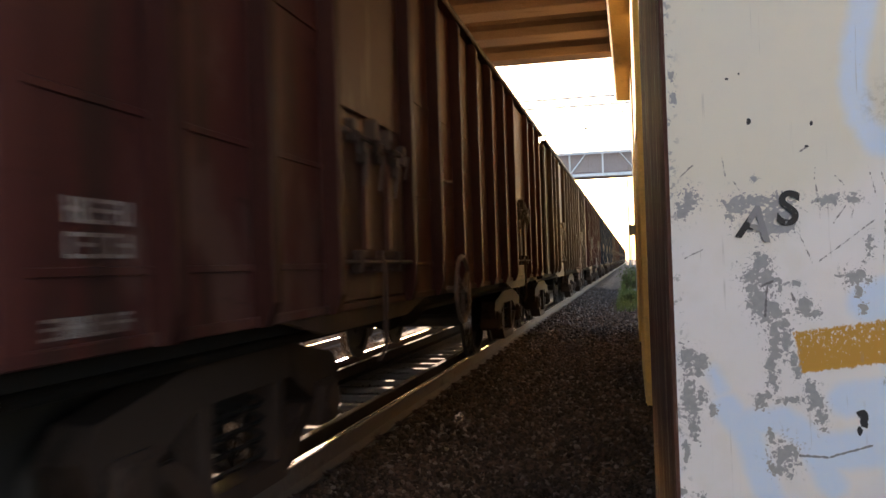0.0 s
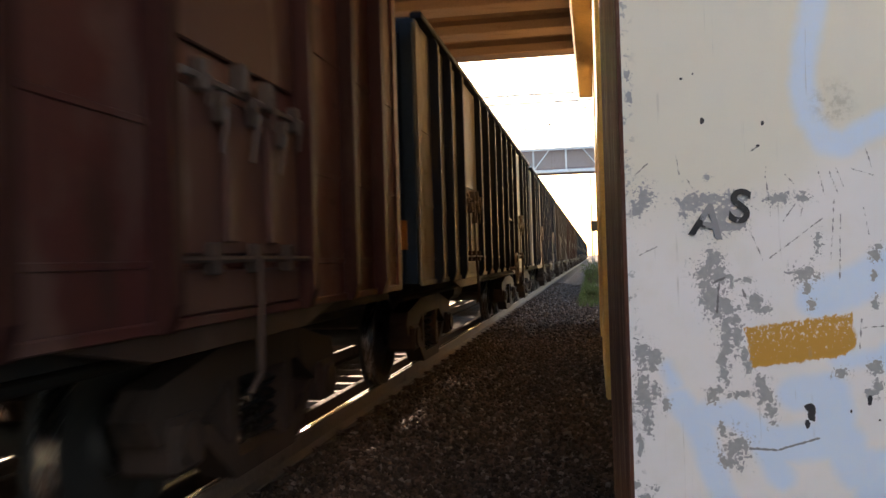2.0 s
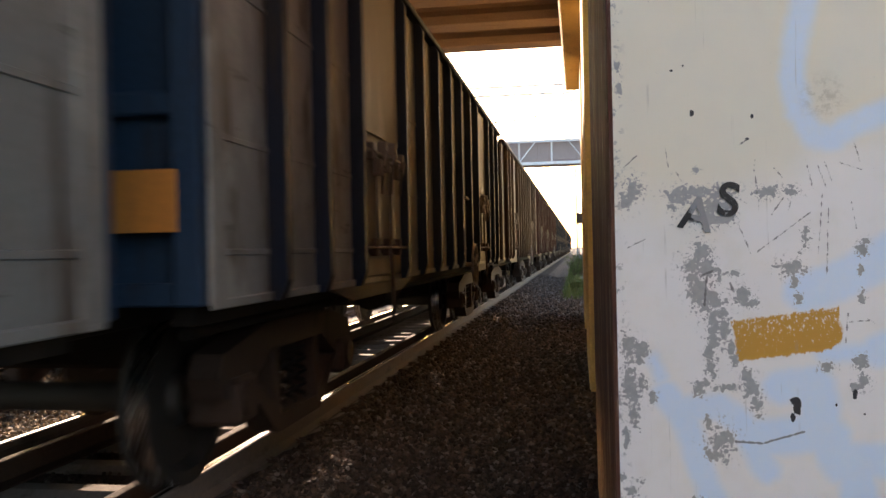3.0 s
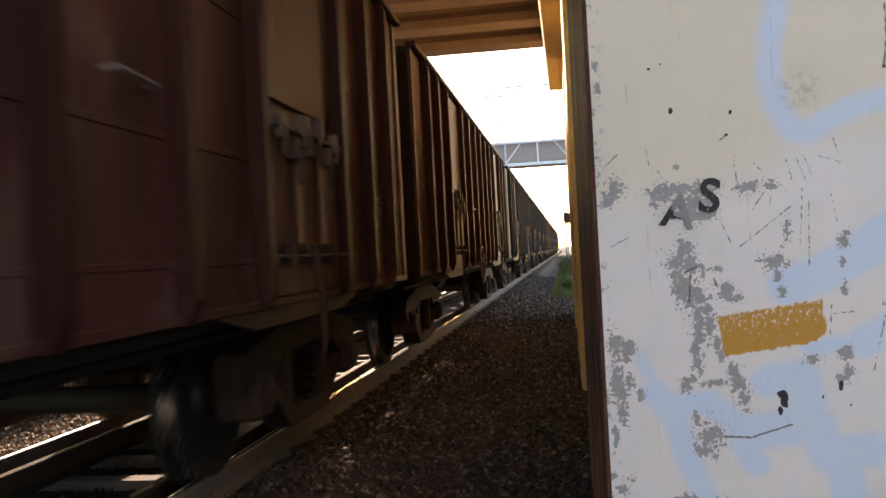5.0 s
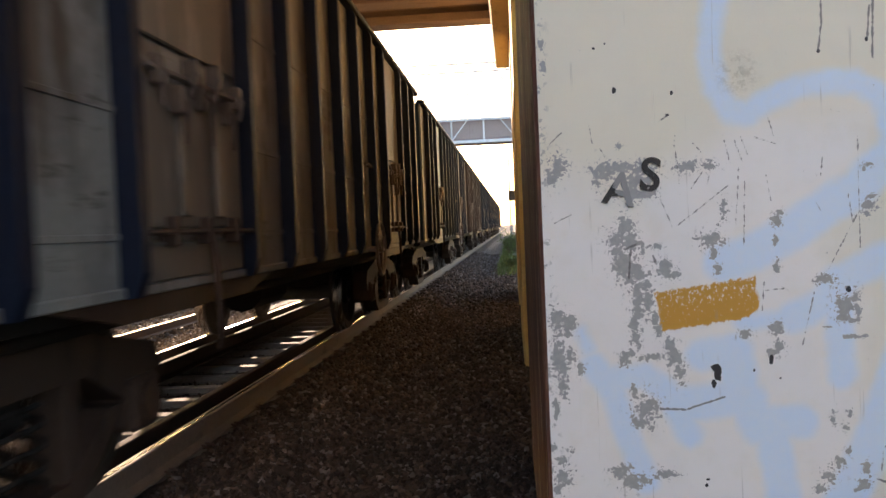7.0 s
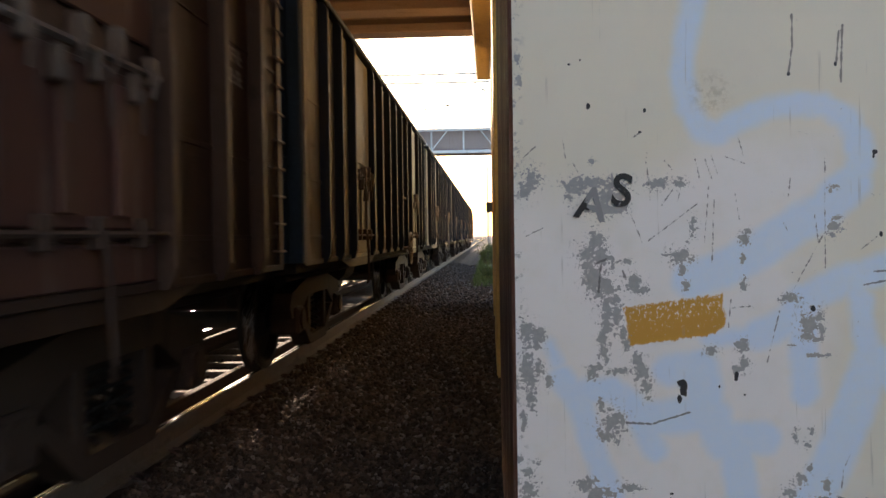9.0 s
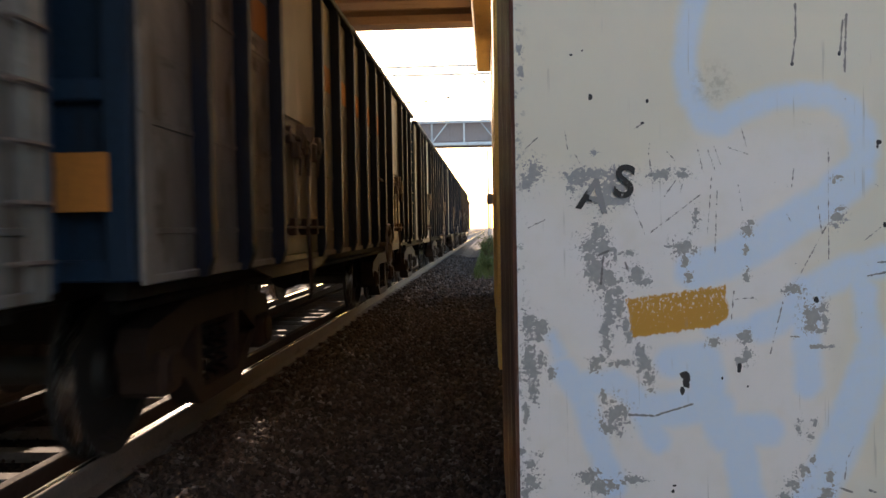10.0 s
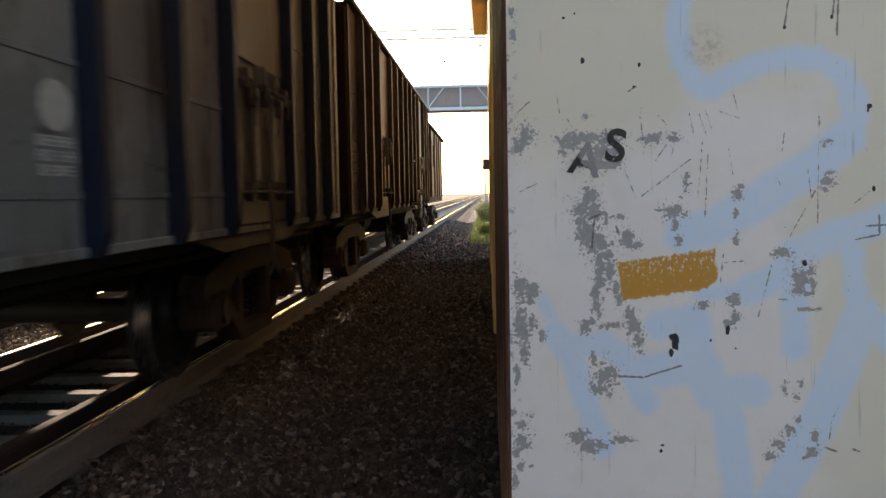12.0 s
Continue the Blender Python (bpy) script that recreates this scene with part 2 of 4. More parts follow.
FLAKES_LOW = [(3.479, 0.695, 0.0289, 0.0340), (3.448, 0.752, 0.0085, 0.0153), (3.461, 0.657, 0.0204, 0.0119), (3.401, 0.509, 0.0255, 0.0187), (3.426, 0.482, 0.0255, 0.0187), (3.443, 0.466, 0.0221, 0.0068), (3.520, 0.505, 0.0221, 0.0119), (3.566, 0.499, 0.0119, 0.0051), (3.464, 0.482, 0.0153, 0.0119), (3.865, 0.925, 0.0136, 0.0153), (3.850, 0.932, 0.0085, 0.0068), (3.773, 0.912, 0.0153, 0.0119), (3.865, 0.872, 0.0136, 0.0153), (3.845, 0.857, 0.0085, 0.0102), (4.026, 0.530, 0.0153, 0.0136), (4.001, 0.490, 0.0187, 0.0153), (3.976, 0.450, 0.0153, 0.0102), (4.098, 0.464, 0.0187, 0.0136), (4.104, 0.507, 0.0085, 0.0153), (4.076, 0.448, 0.0119, 0.0051)]
FLAKES_RIM = [(3.226, 0.970, 0.0187, 0.0272), (3.260, 0.961, 0.0187, 0.0204), (3.242, 0.927, 0.0238, 0.0068), (3.233, 0.849, 0.0204, 0.0442), (3.259, 0.866, 0.0153, 0.0204), (3.237, 0.780, 0.0119, 0.0340), (3.292, 0.823, 0.0085, 0.0170), (3.214, 0.719, 0.0085, 0.0119), (3.214, 0.689, 0.0068, 0.0119), (3.204, 0.588, 0.0136, 0.0085), (3.224, 0.553, 0.0119, 0.0119), (3.256, 0.579, 0.0085, 0.0068), (3.229, 0.500, 0.0221, 0.0187), (3.211, 0.465, 0.0119, 0.0153), (3.223, 0.421, 0.0085, 0.0153), (3.205, 0.376, 0.0085, 0.0187), (3.254, 0.421, 0.0051, 0.0051), (3.210, 1.794, 0.0085, 0.0153), (3.213, 1.728, 0.0068, 0.0136)]
FLAKES_FAR = [(3.871, 1.240, 0.0119, 0.0136), (3.863, 1.249, 0.0153, 0.0051), (3.883, 1.265, 0.0085, 0.0085), (3.867, 1.182, 0.0068, 0.0119), (3.869, 1.106, 0.0068, 0.0153), (4.133, 1.274, 0.0153, 0.0153), (4.122, 1.254, 0.0153, 0.0085), (4.141, 1.302, 0.0136, 0.0051), (4.131, 1.393, 0.0119, 0.0051), (4.120, 1.380, 0.0051, 0.0068), (4.054, 0.994, 0.0204, 0.0289), (4.087, 1.010, 0.0119, 0.0187), (4.050, 0.955, 0.0153, 0.0153), (4.079, 0.943, 0.0153, 0.0051), (4.092, 0.968, 0.0085, 0.0187), (4.083, 0.897, 0.0221, 0.0051), (4.004, 1.065, 0.0221, 0.0119), (4.005, 0.927, 0.0119, 0.0034), (4.016, 0.657, 0.0068, 0.0204), (4.050, 0.631, 0.0085, 0.0102), (4.062, 0.671, 0.0068, 0.0102), (4.054, 0.559, 0.0068, 0.0119)]
# Black marks, and scratches from end to end.
SPOTS = [(3.418, 1.644, 0.0059, 0.0085), (3.584, 1.628, 0.0042, 0.0068), (3.685, 0.816, 0.0153, 0.0102), (3.690, 0.795, 0.0102, 0.0221), (3.678, 0.769, 0.0068, 0.0136), (3.844, 0.838, 0.0068, 0.0136), (3.795, 0.805, 0.0034, 0.0051), (3.869, 0.780, 0.0034, 0.0034), (3.651, 0.485, 0.0068, 0.0034), (3.648, 0.468, 0.0051, 0.0051), (4.248, 1.492, 0.0085, 0.0068), (4.245, 1.481, 0.0034, 0.0068), (4.265, 1.250, 0.0051, 0.0085), (4.069, 1.034, 0.0068, 0.0085), (3.363, 1.770, 0.0051, 0.0034), (3.396, 1.782, 0.0034, 0.0034), (3.569, 1.564, 0.0051, 0.0034), (4.138, 1.752, 0.0042, 0.0068), (4.003, 1.726, 0.0042, 0.0051)]
SCRATCHES = [(3.223, 1.495, 3.261, 1.528), (3.536, 1.541, 3.569, 1.562), (3.341, 1.551, 3.349, 1.492), (3.366, 1.484, 3.390, 1.441), (3.587, 1.479, 3.598, 1.362), (3.665, 1.394, 3.631, 1.345), (3.689, 1.399, 3.678, 1.355), (3.540, 1.321, 3.573, 1.237), (3.590, 1.240, 3.739, 1.351), (3.524, 1.405, 3.565, 1.379), (3.758, 1.483, 3.780, 1.417), (3.777, 1.491, 3.796, 1.436), (3.816, 1.487, 3.878, 1.464), (3.846, 1.374, 3.858, 1.299), (3.853, 1.555, 3.870, 1.489), (3.590, 1.504, 3.587, 1.471), (3.641, 1.478, 3.665, 1.449), (3.726, 1.501, 3.744, 1.417)]
SCRATCHES_FAR = [(3.769, 1.400, 3.756, 1.234), (3.785, 1.367, 3.777, 1.175), (4.106, 1.476, 4.105, 1.153), (4.006, 1.420, 4.000, 1.366), (4.100, 1.253, 4.052, 1.165), (4.052, 1.165, 4.015, 1.095), (4.075, 1.311, 4.086, 1.228), (4.207, 1.206, 4.255, 1.245), (3.986, 1.288, 3.997, 1.266), (4.032, 1.556, 4.057, 1.547), (4.153, 0.559, 4.147, 0.502), (4.174, 0.602, 4.158, 0.571), (3.972, 1.029, 3.935, 0.877), (3.831, 1.064, 3.823, 0.980), (3.834, 1.039, 3.897, 1.043), (3.881, 1.050, 3.906, 1.030), (3.229, 1.260, 3.280, 1.284)]
GOUGES = [(4.014, 1.901, 4.014, 1.804), (4.014, 1.804, 4.003, 1.726), (4.148, 1.848, 4.140, 1.752), (4.159, 1.864, 4.153, 1.698), (3.521, 0.698, 3.597, 0.694), (3.597, 0.694, 3.639, 0.708), (3.639, 0.708, 3.707, 0.728), (4.216, 1.103, 4.283, 1.115), (4.244, 1.142, 4.338, 1.146), (4.282, 1.175, 4.284, 1.122), (3.434, 1.175, 3.468, 1.188), (3.451, 1.175, 3.442, 1.087), (4.134, 0.478, 4.168, 0.465), (4.217, 0.472, 4.234, 0.465), (3.514, 1.153, 3.524, 1.128)]


def painted_wall():
    """White wall paint; the fields that the strokes and flakes follow are stored on the wall's mesh."""
    n = Nodes("graffiti_covered_wall_paint")

    def field(name):
        a = n.t.nodes.new("ShaderNodeAttribute")
        a.attribute_name = name
        return a.outputs["Fac"]

    big, mid, fine = n.noise(2.2, 4), n.noise(11, 5), n.noise(120, 4, 0.7)
    # cream towards the top and the right, faintly lilac white elsewhere
    creamy = n.step(n.f("ADD", field("cream_tint"), n.f("MULTIPLY_ADD", big, 0.5, -0.25)), -0.14, 0.14)
    c = n.mix(creamy, (0.83, 0.81, 0.815), (0.77, 0.735, 0.635))
    c = n.mix(n.f("MULTIPLY", n.step(mid, 0.45, 0.75), 0.3), c, (0.72, 0.685, 0.61))
    spray = n.step(n.f("ADD", field("spray"), n.f("MULTIPLY_ADD", mid, 0.03, -0.015)), 0.018, -0.022)
    spray = n.f("MULTIPLY", spray, n.f("MULTIPLY_ADD", n.noise(40, 3), 0.4, 0.66), clamp=True)
    c = n.mix(spray, c, (0.63, 0.77, 0.97))
    # ochre swipe of paint, thin and speckled along its top
    rag = n.f("MULTIPLY_ADD", n.noise(70, 4, 0.7, (1, 1, 0.4)), 0.03, -0.015)
    ochre = n.step(n.f("ADD", field("ochre"), rag), 0.003, -0.003)
    speck = n.step(n.f("ADD", n.noise(115, 4, 0.72, (1, 1, 0.8)), n.f("MULTIPLY", field("ochre_height"), 1.2)), 0.645, 0.595)
    c = n.mix(n.f("MULTIPLY", ochre, n.f("MULTIPLY_ADD", speck, 0.8, 0.17)), c, (0.53, 0.265, 0.012))
    # bare grey render where the paint has flaked
    ragged = n.f("ADD", n.f("MULTIPLY_ADD", n.noise(34, 2, 0.5), 2.4, -1.2), n.f("MULTIPLY_ADD", n.noise(85, 3, 0.55), 4.6, -2.28))
    peel = n.step(n.f("ADD", field("flake"), ragged), 1.16, 1.08)
    chips = n.f("MULTIPLY", n.step(n.noise(48, 5, 0.72), 0.69, 0.70), n.step(n.noise(3.0, 2), 0.45, 0.6))
    edge = n.f("MULTIPLY", n.step(n.noise(38, 5, 0.7), 0.57, 0.59), n.step(field("from_edge"), 0.06, 0.0))
    crumbs = n.f("MULTIPLY", n.step(field("flake"), 3.2, 1.2), n.step(n.noise(85, 4, 0.7), 0.605, 0.62))
    peel = n.f("MAXIMUM", n.f("MAXIMUM", peel, crumbs), n.f("MAXIMUM", chips, edge))
    c = n.mix(peel, c, n.mix(n.noise(60, 4), (0.27, 0.275, 0.29), (0.43, 0.43, 0.435)))
    spots = n.step(n.f("ADD", field("spot"), n.f("MULTIPLY_ADD", n.noise(60, 4), 1.6, -0.8)), 1.1, 0.95)
    sc = n.step(n.f("ADD", field("scratch"), n.f("MULTIPLY_ADD", n.noise(70, 4, 0.7), 0.011, -0.0052)), 0.0024, 0.0006)
    drip = n.f("MULTIPLY", n.step(n.noise(70, 3, 0.5, (1, 1, 0.03)), 0.66, 0.70), n.step(n.noise(4.0, 3), 0.50, 0.60))
    c = n.mix(n.f("MULTIPLY", drip, 0.35), c, (0.30, 0.28, 0.26))
    c = n.mix(spots, c, (0.02, 0.02, 0.025))
    c = n.mix(n.f("MULTIPLY", sc, 0.8), c, (0.10, 0.095, 0.10))
    # rough knocked patch of render
    knock = n.f("MULTIPLY", n.step(field("knock"), 0.085, 0.02), n.step(n.noise(45, 6, 0.7), 0.45, 0.6))
    c = n.mix(n.f("MULTIPLY", knock, 0.4), c, (0.36, 0.33, 0.24))
    h = n.f("ADD", n.f("MULTIPLY", peel, -0.7), n.f("ADD", n.f("MULTIPLY", fine, 0.25), n.f("MULTIPLY_ADD", knock, 1.2, n.f("MULTIPLY", mid, 0.5))))
    return n.done(c, n.f("MULTIPLY_ADD", fine, 0.2, 0.5), 0, h, 0.5, 0.003)


def wall_fields(p):
    """Distances from points (x, z) of the wall to its strokes, flakes, spots and scratches."""
    def lines(segs):
        out = np.full(len(p), 9.0)
        for x0, z0, x1, z1, half in segs:
            a, d = np.array((x0, z0)), np.array((x1 - x0, z1 - z0))
            u = np.clip((p - a) @ d / (d @ d), 0, 1)
            out = np.minimum(out, np.linalg.norm(p - a - u[:, None] * d, axis=1) - half)
        return out

    def blobs(rows):
        return np.min([np.hypot((p[:, 0] - x) / w, (p[:, 1] - z) / h) for x, z, w, h in rows], axis=0)

    q = p - (3.668, 1.004)
    qx, qz = q @ (0.992, 0.13), q @ (-0.13, 0.992)
    swipe = np.maximum(np.maximum(abs(qx) - 0.145, abs(qz) - 0.058), q @ (0.75, -0.66) - 0.118)
    return {"spray": lines([(*a, *b, half) for half, pts in SPRAY for a, b in zip(pts, pts[1:])]), "flake": np.minimum(blobs(FLAKES_UP + FLAKES_MID + FLAKES_LOW + FLAKES_RIM + FLAKES_FAR), 8),
            "spot": np.minimum(blobs(SPOTS), 8), "scratch": lines([(*r, 0.0) for r in SCRATCHES + SCRATCHES_FAR] + [(*r, 0.0016) for r in GOUGES]), "ochre": swipe, "ochre_height": qz,
            "from_edge": p[:, 0] - PIER_X, "knock": np.hypot(p[:, 0] - 3.776, p[:, 1] - 1.677),
            "cream_tint": np.maximum(p[:, 1] - 1.52 + 0.55 * np.clip(3.75 - p[:, 0], 0, .3), np.minimum(p[:, 0] - 4.12, .2))}


def wall_skin(y):
    """The painted render on the pier's face, fine where the paint is worn."""
    xs = [PIER_X + .011 + i * .0036 for i in range(350)] + [4.5, 4.6, 4.75, 4.9, 4.989]
    zs = [-.68, -.4, -.1, .1] + [.26 + i * .0036 for i in range(500)] + [2.2, 2.6, 3.4, 4.2, 4.9]
    v = [(x, y, z) for z in zs for x in xs]
    k = len(xs)
    f = [(j * k + i, j * k + i + 1, (j + 1) * k + i + 1, (j + 1) * k + i) for j in range(len(zs) - 1) for i in range(k - 1)]
    me = bpy.data.meshes.new("painted_render")
    me.from_pydata(v, [], f)
    me.materials.append(M["wall"])
    for name, value in wall_fields(np.array(v)[:, [0, 2]]).items():
        me.attributes.new(name, "FLOAT", "POINT").data.foreach_set("value", value.astype(np.float32))
    return me


def stained_side():
    n = Nodes("stained_pier_side")
    a = n.noise(9, 6, 0.65, (1, 0.3, 0.10))
    b = n.noise(48, 5, 0.7, (1, 0.35, 0.035))
    c = n.mix(n.step(a, 0.38, 0.6), (0.13, 0.05, 0.038), (0.23, 0.11, 0.075))
    c = n.mix(n.step(b, 0.56, 0.64), c, (0.55, 0.45, 0.36))
    c = n.mix(n.step(b, 0.42, 0.34), c, (0.05, 0.028, 0.024))
    return n.done(c, 0.8, 0, n.f("ADD", a, b), 0.5, 0.01)


def stencil_paint(lost):
    n = Nodes("worn_black_stencil_paint")
    r = n.noise(55, 5, 0.7)
    x = n.t.nodes.new("ShaderNodeSeparateXYZ")
    n.put(x.inputs[0], n.co)
    # the paint is gone on the far side of each letter
    gone = n.step(n.f("MULTIPLY_ADD", r, 0.05, n.f("MULTIPLY_ADD", x.outputs[2], lost, x.outputs[0])), 0.068, 0.072) if lost else n.step(r, 0.60, 0.66)
    return n.done(n.mix(gone, (0.018, 0.018, 0.02), (0.27, 0.275, 0.285)), 0.6, 0, r, 0.2, 0.002)


M["wall"], M["side"], M["stencil"], M["stencil_lost"] = painted_wall(), stained_side(), stencil_paint(0.0), stencil_paint(0.35)


# ---- mesh helpers ----
class Shape:
    """Collects vertices and faces of one mesh."""

    def __init__(self):
        self.v, self.f, self.mi = [], [], []

    def add(self, verts, faces, mi=0):
        k = len(self.v)
        self.v += [tuple(p) for p in verts]
        self.f += [tuple(i + k for i in f) for f in faces]
        self.mi += [mi] * len(faces)
        return self

    def box(self, x0, x1, y0, y1, z0, z1, c=0.0, mi=0):
        if c <= 0:
            p = [(x, y, z) for x in (x0, x1) for y in (y0, y1) for z in (z0, z1)]
            return self.add(p, [(0, 1, 3, 2), (4, 6, 7, 5), (0, 4, 5, 1), (2, 3, 7, 6), (0, 2, 6, 4), (1, 5, 7, 3)], mi)
        bm = bmesh.new()
        bmesh.ops.create_cube(bm, size=1)
        for w in bm.verts:
            w.co = ((x0 + x1) / 2 + w.co.x * (x1 - x0), (y0 + y1) / 2 + w.co.y * (y1 - y0), (z0 + z1) / 2 + w.co.z * (z1 - z0))
        bmesh.ops.bevel(bm, geom=bm.edges[:], offset=c, segments=1, affect="EDGES")
        bm.verts.index_update()
        self.add([w.co for w in bm.verts], [[w.index for w in f.verts] for f in bm.faces], mi)
        bm.free()
        return self

    def prism(self, outline, axis, a, b, mi=0):
        """An outline of 2D points drawn along an axis from a to b. axis 'x': points are (y, z); 'y': (x, z); 'z': (x, y)."""
        put = {"x": lambda p, s: (s, p[0], p[1]), "y": lambda p, s: (p[0], s, p[1]), "z": lambda p, s: (p[0], p[1], s)}[axis]
        k = len(outline)
        v = [put(p, a) for p in outline] + [put(p, b) for p in outline]
        f = [tuple(range(k))[::-1], tuple(range(k, 2 * k))] + [(i, (i + 1) % k, k + (i + 1) % k, k + i) for i in range(k)]
        return self.add(v, f, mi)

    def tube(self, a, b, r, seg=8, r2=None, mi=0):
        a, b = Vector(a), Vector(b)
        q = (b - a).to_track_quat("Z", "Y")
        r2 = r if r2 is None else r2
        ring = [Vector((math.cos(2 * math.pi * i / seg), math.sin(2 * math.pi * i / seg), 0)) for i in range(seg)]
        v = [a + q @ (p * r) for p in ring] + [b + q @ (p * r2) for p in ring]
        f = [tuple(range(seg))[::-1], tuple(range(seg, 2 * seg))] + [(i, (i + 1) % seg, seg + (i + 1) % seg, seg + i) for i in range(seg)]
        return self.add(v, f, mi)

    def path(self, pts, r, seg=6):
        """A bent tube through points."""
        pts = [Vector(p) for p in pts]
        closed = (pts[0] - pts[-1]).length < 1e-6
        pts = pts[:-1] if closed else pts
        v, k = [], len(pts)
        for i, p in enumerate(pts):
            a = pts[i - 1] if i or closed else p
            b = pts[(i + 1) % k] if i < k - 1 or closed else p
            q = (b - a).normalized()
            side = q.cross(Vector((.31, .17, .93))).normalized()
            up = side.cross(q)
            v += [p + (side * math.cos(2 * math.pi * j / seg) + up * math.sin(2 * math.pi * j / seg)) * r for j in range(seg)]
        f = []
        for i in range(k if closed else k - 1):
            n = (i + 1) % k
            f += [(i * seg + j, i * seg + (j + 1) % seg, n * seg + (j + 1) % seg, n * seg + j) for j in range(seg)]
        if not closed:
            f += [tuple(range(seg))[::-1], tuple(range((k - 1) * seg, k * seg))]
        return self.add(v, f)

    def lathe(self, profile, seg, axis="x", centre=(0, 0, 0), mi=0):
        """Turns (radius, along) points round an axis."""
        v, f = [], []
        k = len(profile)
        for i in range(seg):
            c, s = math.cos(2 * math.pi * i / seg), math.sin(2 * math.pi * i / seg)
            for r, h in profile:
                p = (h, r * c, r * s) if axis == "x" else (r * c, r * s, h)
                v.append((p[0] + centre[0], p[1] + centre[1], p[2] + centre[2]))
        for i in range(seg):
            j = (i + 1) % seg
            f += [(i * k + a, i * k + a + 1, j * k + a + 1, j * k + a) for a in range(k - 1)]
        return self.add(v, f, mi)

    def mesh(self, name, *mats):
        me = bpy.data.meshes.new(name)
        me.from_pydata(self.v, [], self.f)
        for m in mats:
            me.materials.append(m)
        if len(mats) > 1:
            me.polygons.foreach_set("material_index", self.mi)
        bm = bmesh.new()
        bm.from_mesh(me)
        bmesh.ops.recalc_face_normals(bm, faces=bm.faces)
        bm.to_mesh(me)
        bm.free()
        return me


def part(name, shape, material, parent, label="", at=None):
    """One mesh object under a thing or a part. shape: a Shape or a mesh that is shared."""
    mats = material if isinstance(material, tuple) else (material,)
    ob = new(name, shape if isinstance(shape, bpy.types.Mesh) else shape.mesh(name, *mats))
    ob.parent = parent
    if at is not None:
        ob.matrix_parent_inverse = Matrix.Identity(4)
        ob.location = at
    return tagged(ob, label)


def thing(name, label, category, group="", kind="", shape=None, material=None):
    mats = material if isinstance(material, tuple) else (material,)
    return tagged(new(name, shape.mesh(name, *mats) if shape else None), label, category, group, kind)


def letters(text, size, material, name="lettering", bold=0.008):
    """A flat mesh of the built-in font, in the xz plane, its lower left corner at the origin."""
    cu = bpy.data.curves.new(name, "FONT")
    cu.body, cu.size, cu.extrude, cu.offset = text, size, 0.0015, size * bold
    cu.space_character = 1.22
    tmp = new(name, cu)
    me = bpy.data.meshes.new_from_object(tmp.evaluated_get(bpy.context.evaluated_depsgraph_get()))
    bpy.data.objects.remove(tmp)
    me.transform(Matrix.Rotation(radians(90), 4, "X"))
    me.materials.clear()
    me.materials.append(material)
    return me


# ---- ground and tracks ----
GAUGE = 0.873          # centre of the rail head from the centre of the track
TRACK2_X, TRACK2_Z = -4.75, -0.41


def ground_z(x):
    """Height of the gravel across the line."""
    xs = [-400, -9, -7.0, -6.3, -3.2, -2.6, -1.75, -1.5, -1.0, -.9, .9, 1.0, 1.5, 2.0, 3.2, 9, 400]
    zs = [-1.2, -1.1, -0.85, -0.62, -0.62, -0.55, -0.30, -0.195, -0.195, -.262, -.262, -0.19, -0.2, -0.335, -0.335, -0.36, -0.5]
    return float(np.interp(x, xs, zs))


def build_ground():
    xs = [-400, -120, -40, -20] + [-12, -10, -9, -8, -7] + [-6.5 + i * 0.25 for i in range(43)] + [4.3, 5, 6, 8, 12, 20, 40, 120, 400]
    ys = [-400, -100, -40, -15] + [-6 + i * 0.7 for i in range(100)] + [68, 80, 100, 130, 180, 260, 400, 700, 1200, 2200, 3500]
    s = Shape()
    v, f = [], []
    for y in ys:
        for x in xs:
            lump = 0.018 * noise.noise(Vector((x * 1.7, y * 1.7, 0))) if -12 < x < 5 and -6 < y < 64 else 0
            v.append((x, y, ground_z(x) + lump))
    k = len(xs)
    for j in range(len(ys) - 1):
        f += [(j * k + i, j * k + i + 1, (j + 1) * k + i + 1, (j + 1) * k + i) for i in range(k - 1)]
    s.add(v, f)
    return thing("ground", "brown gravel ground beside the railway", "ground", kind="structure", shape=s, material=M["soil"])


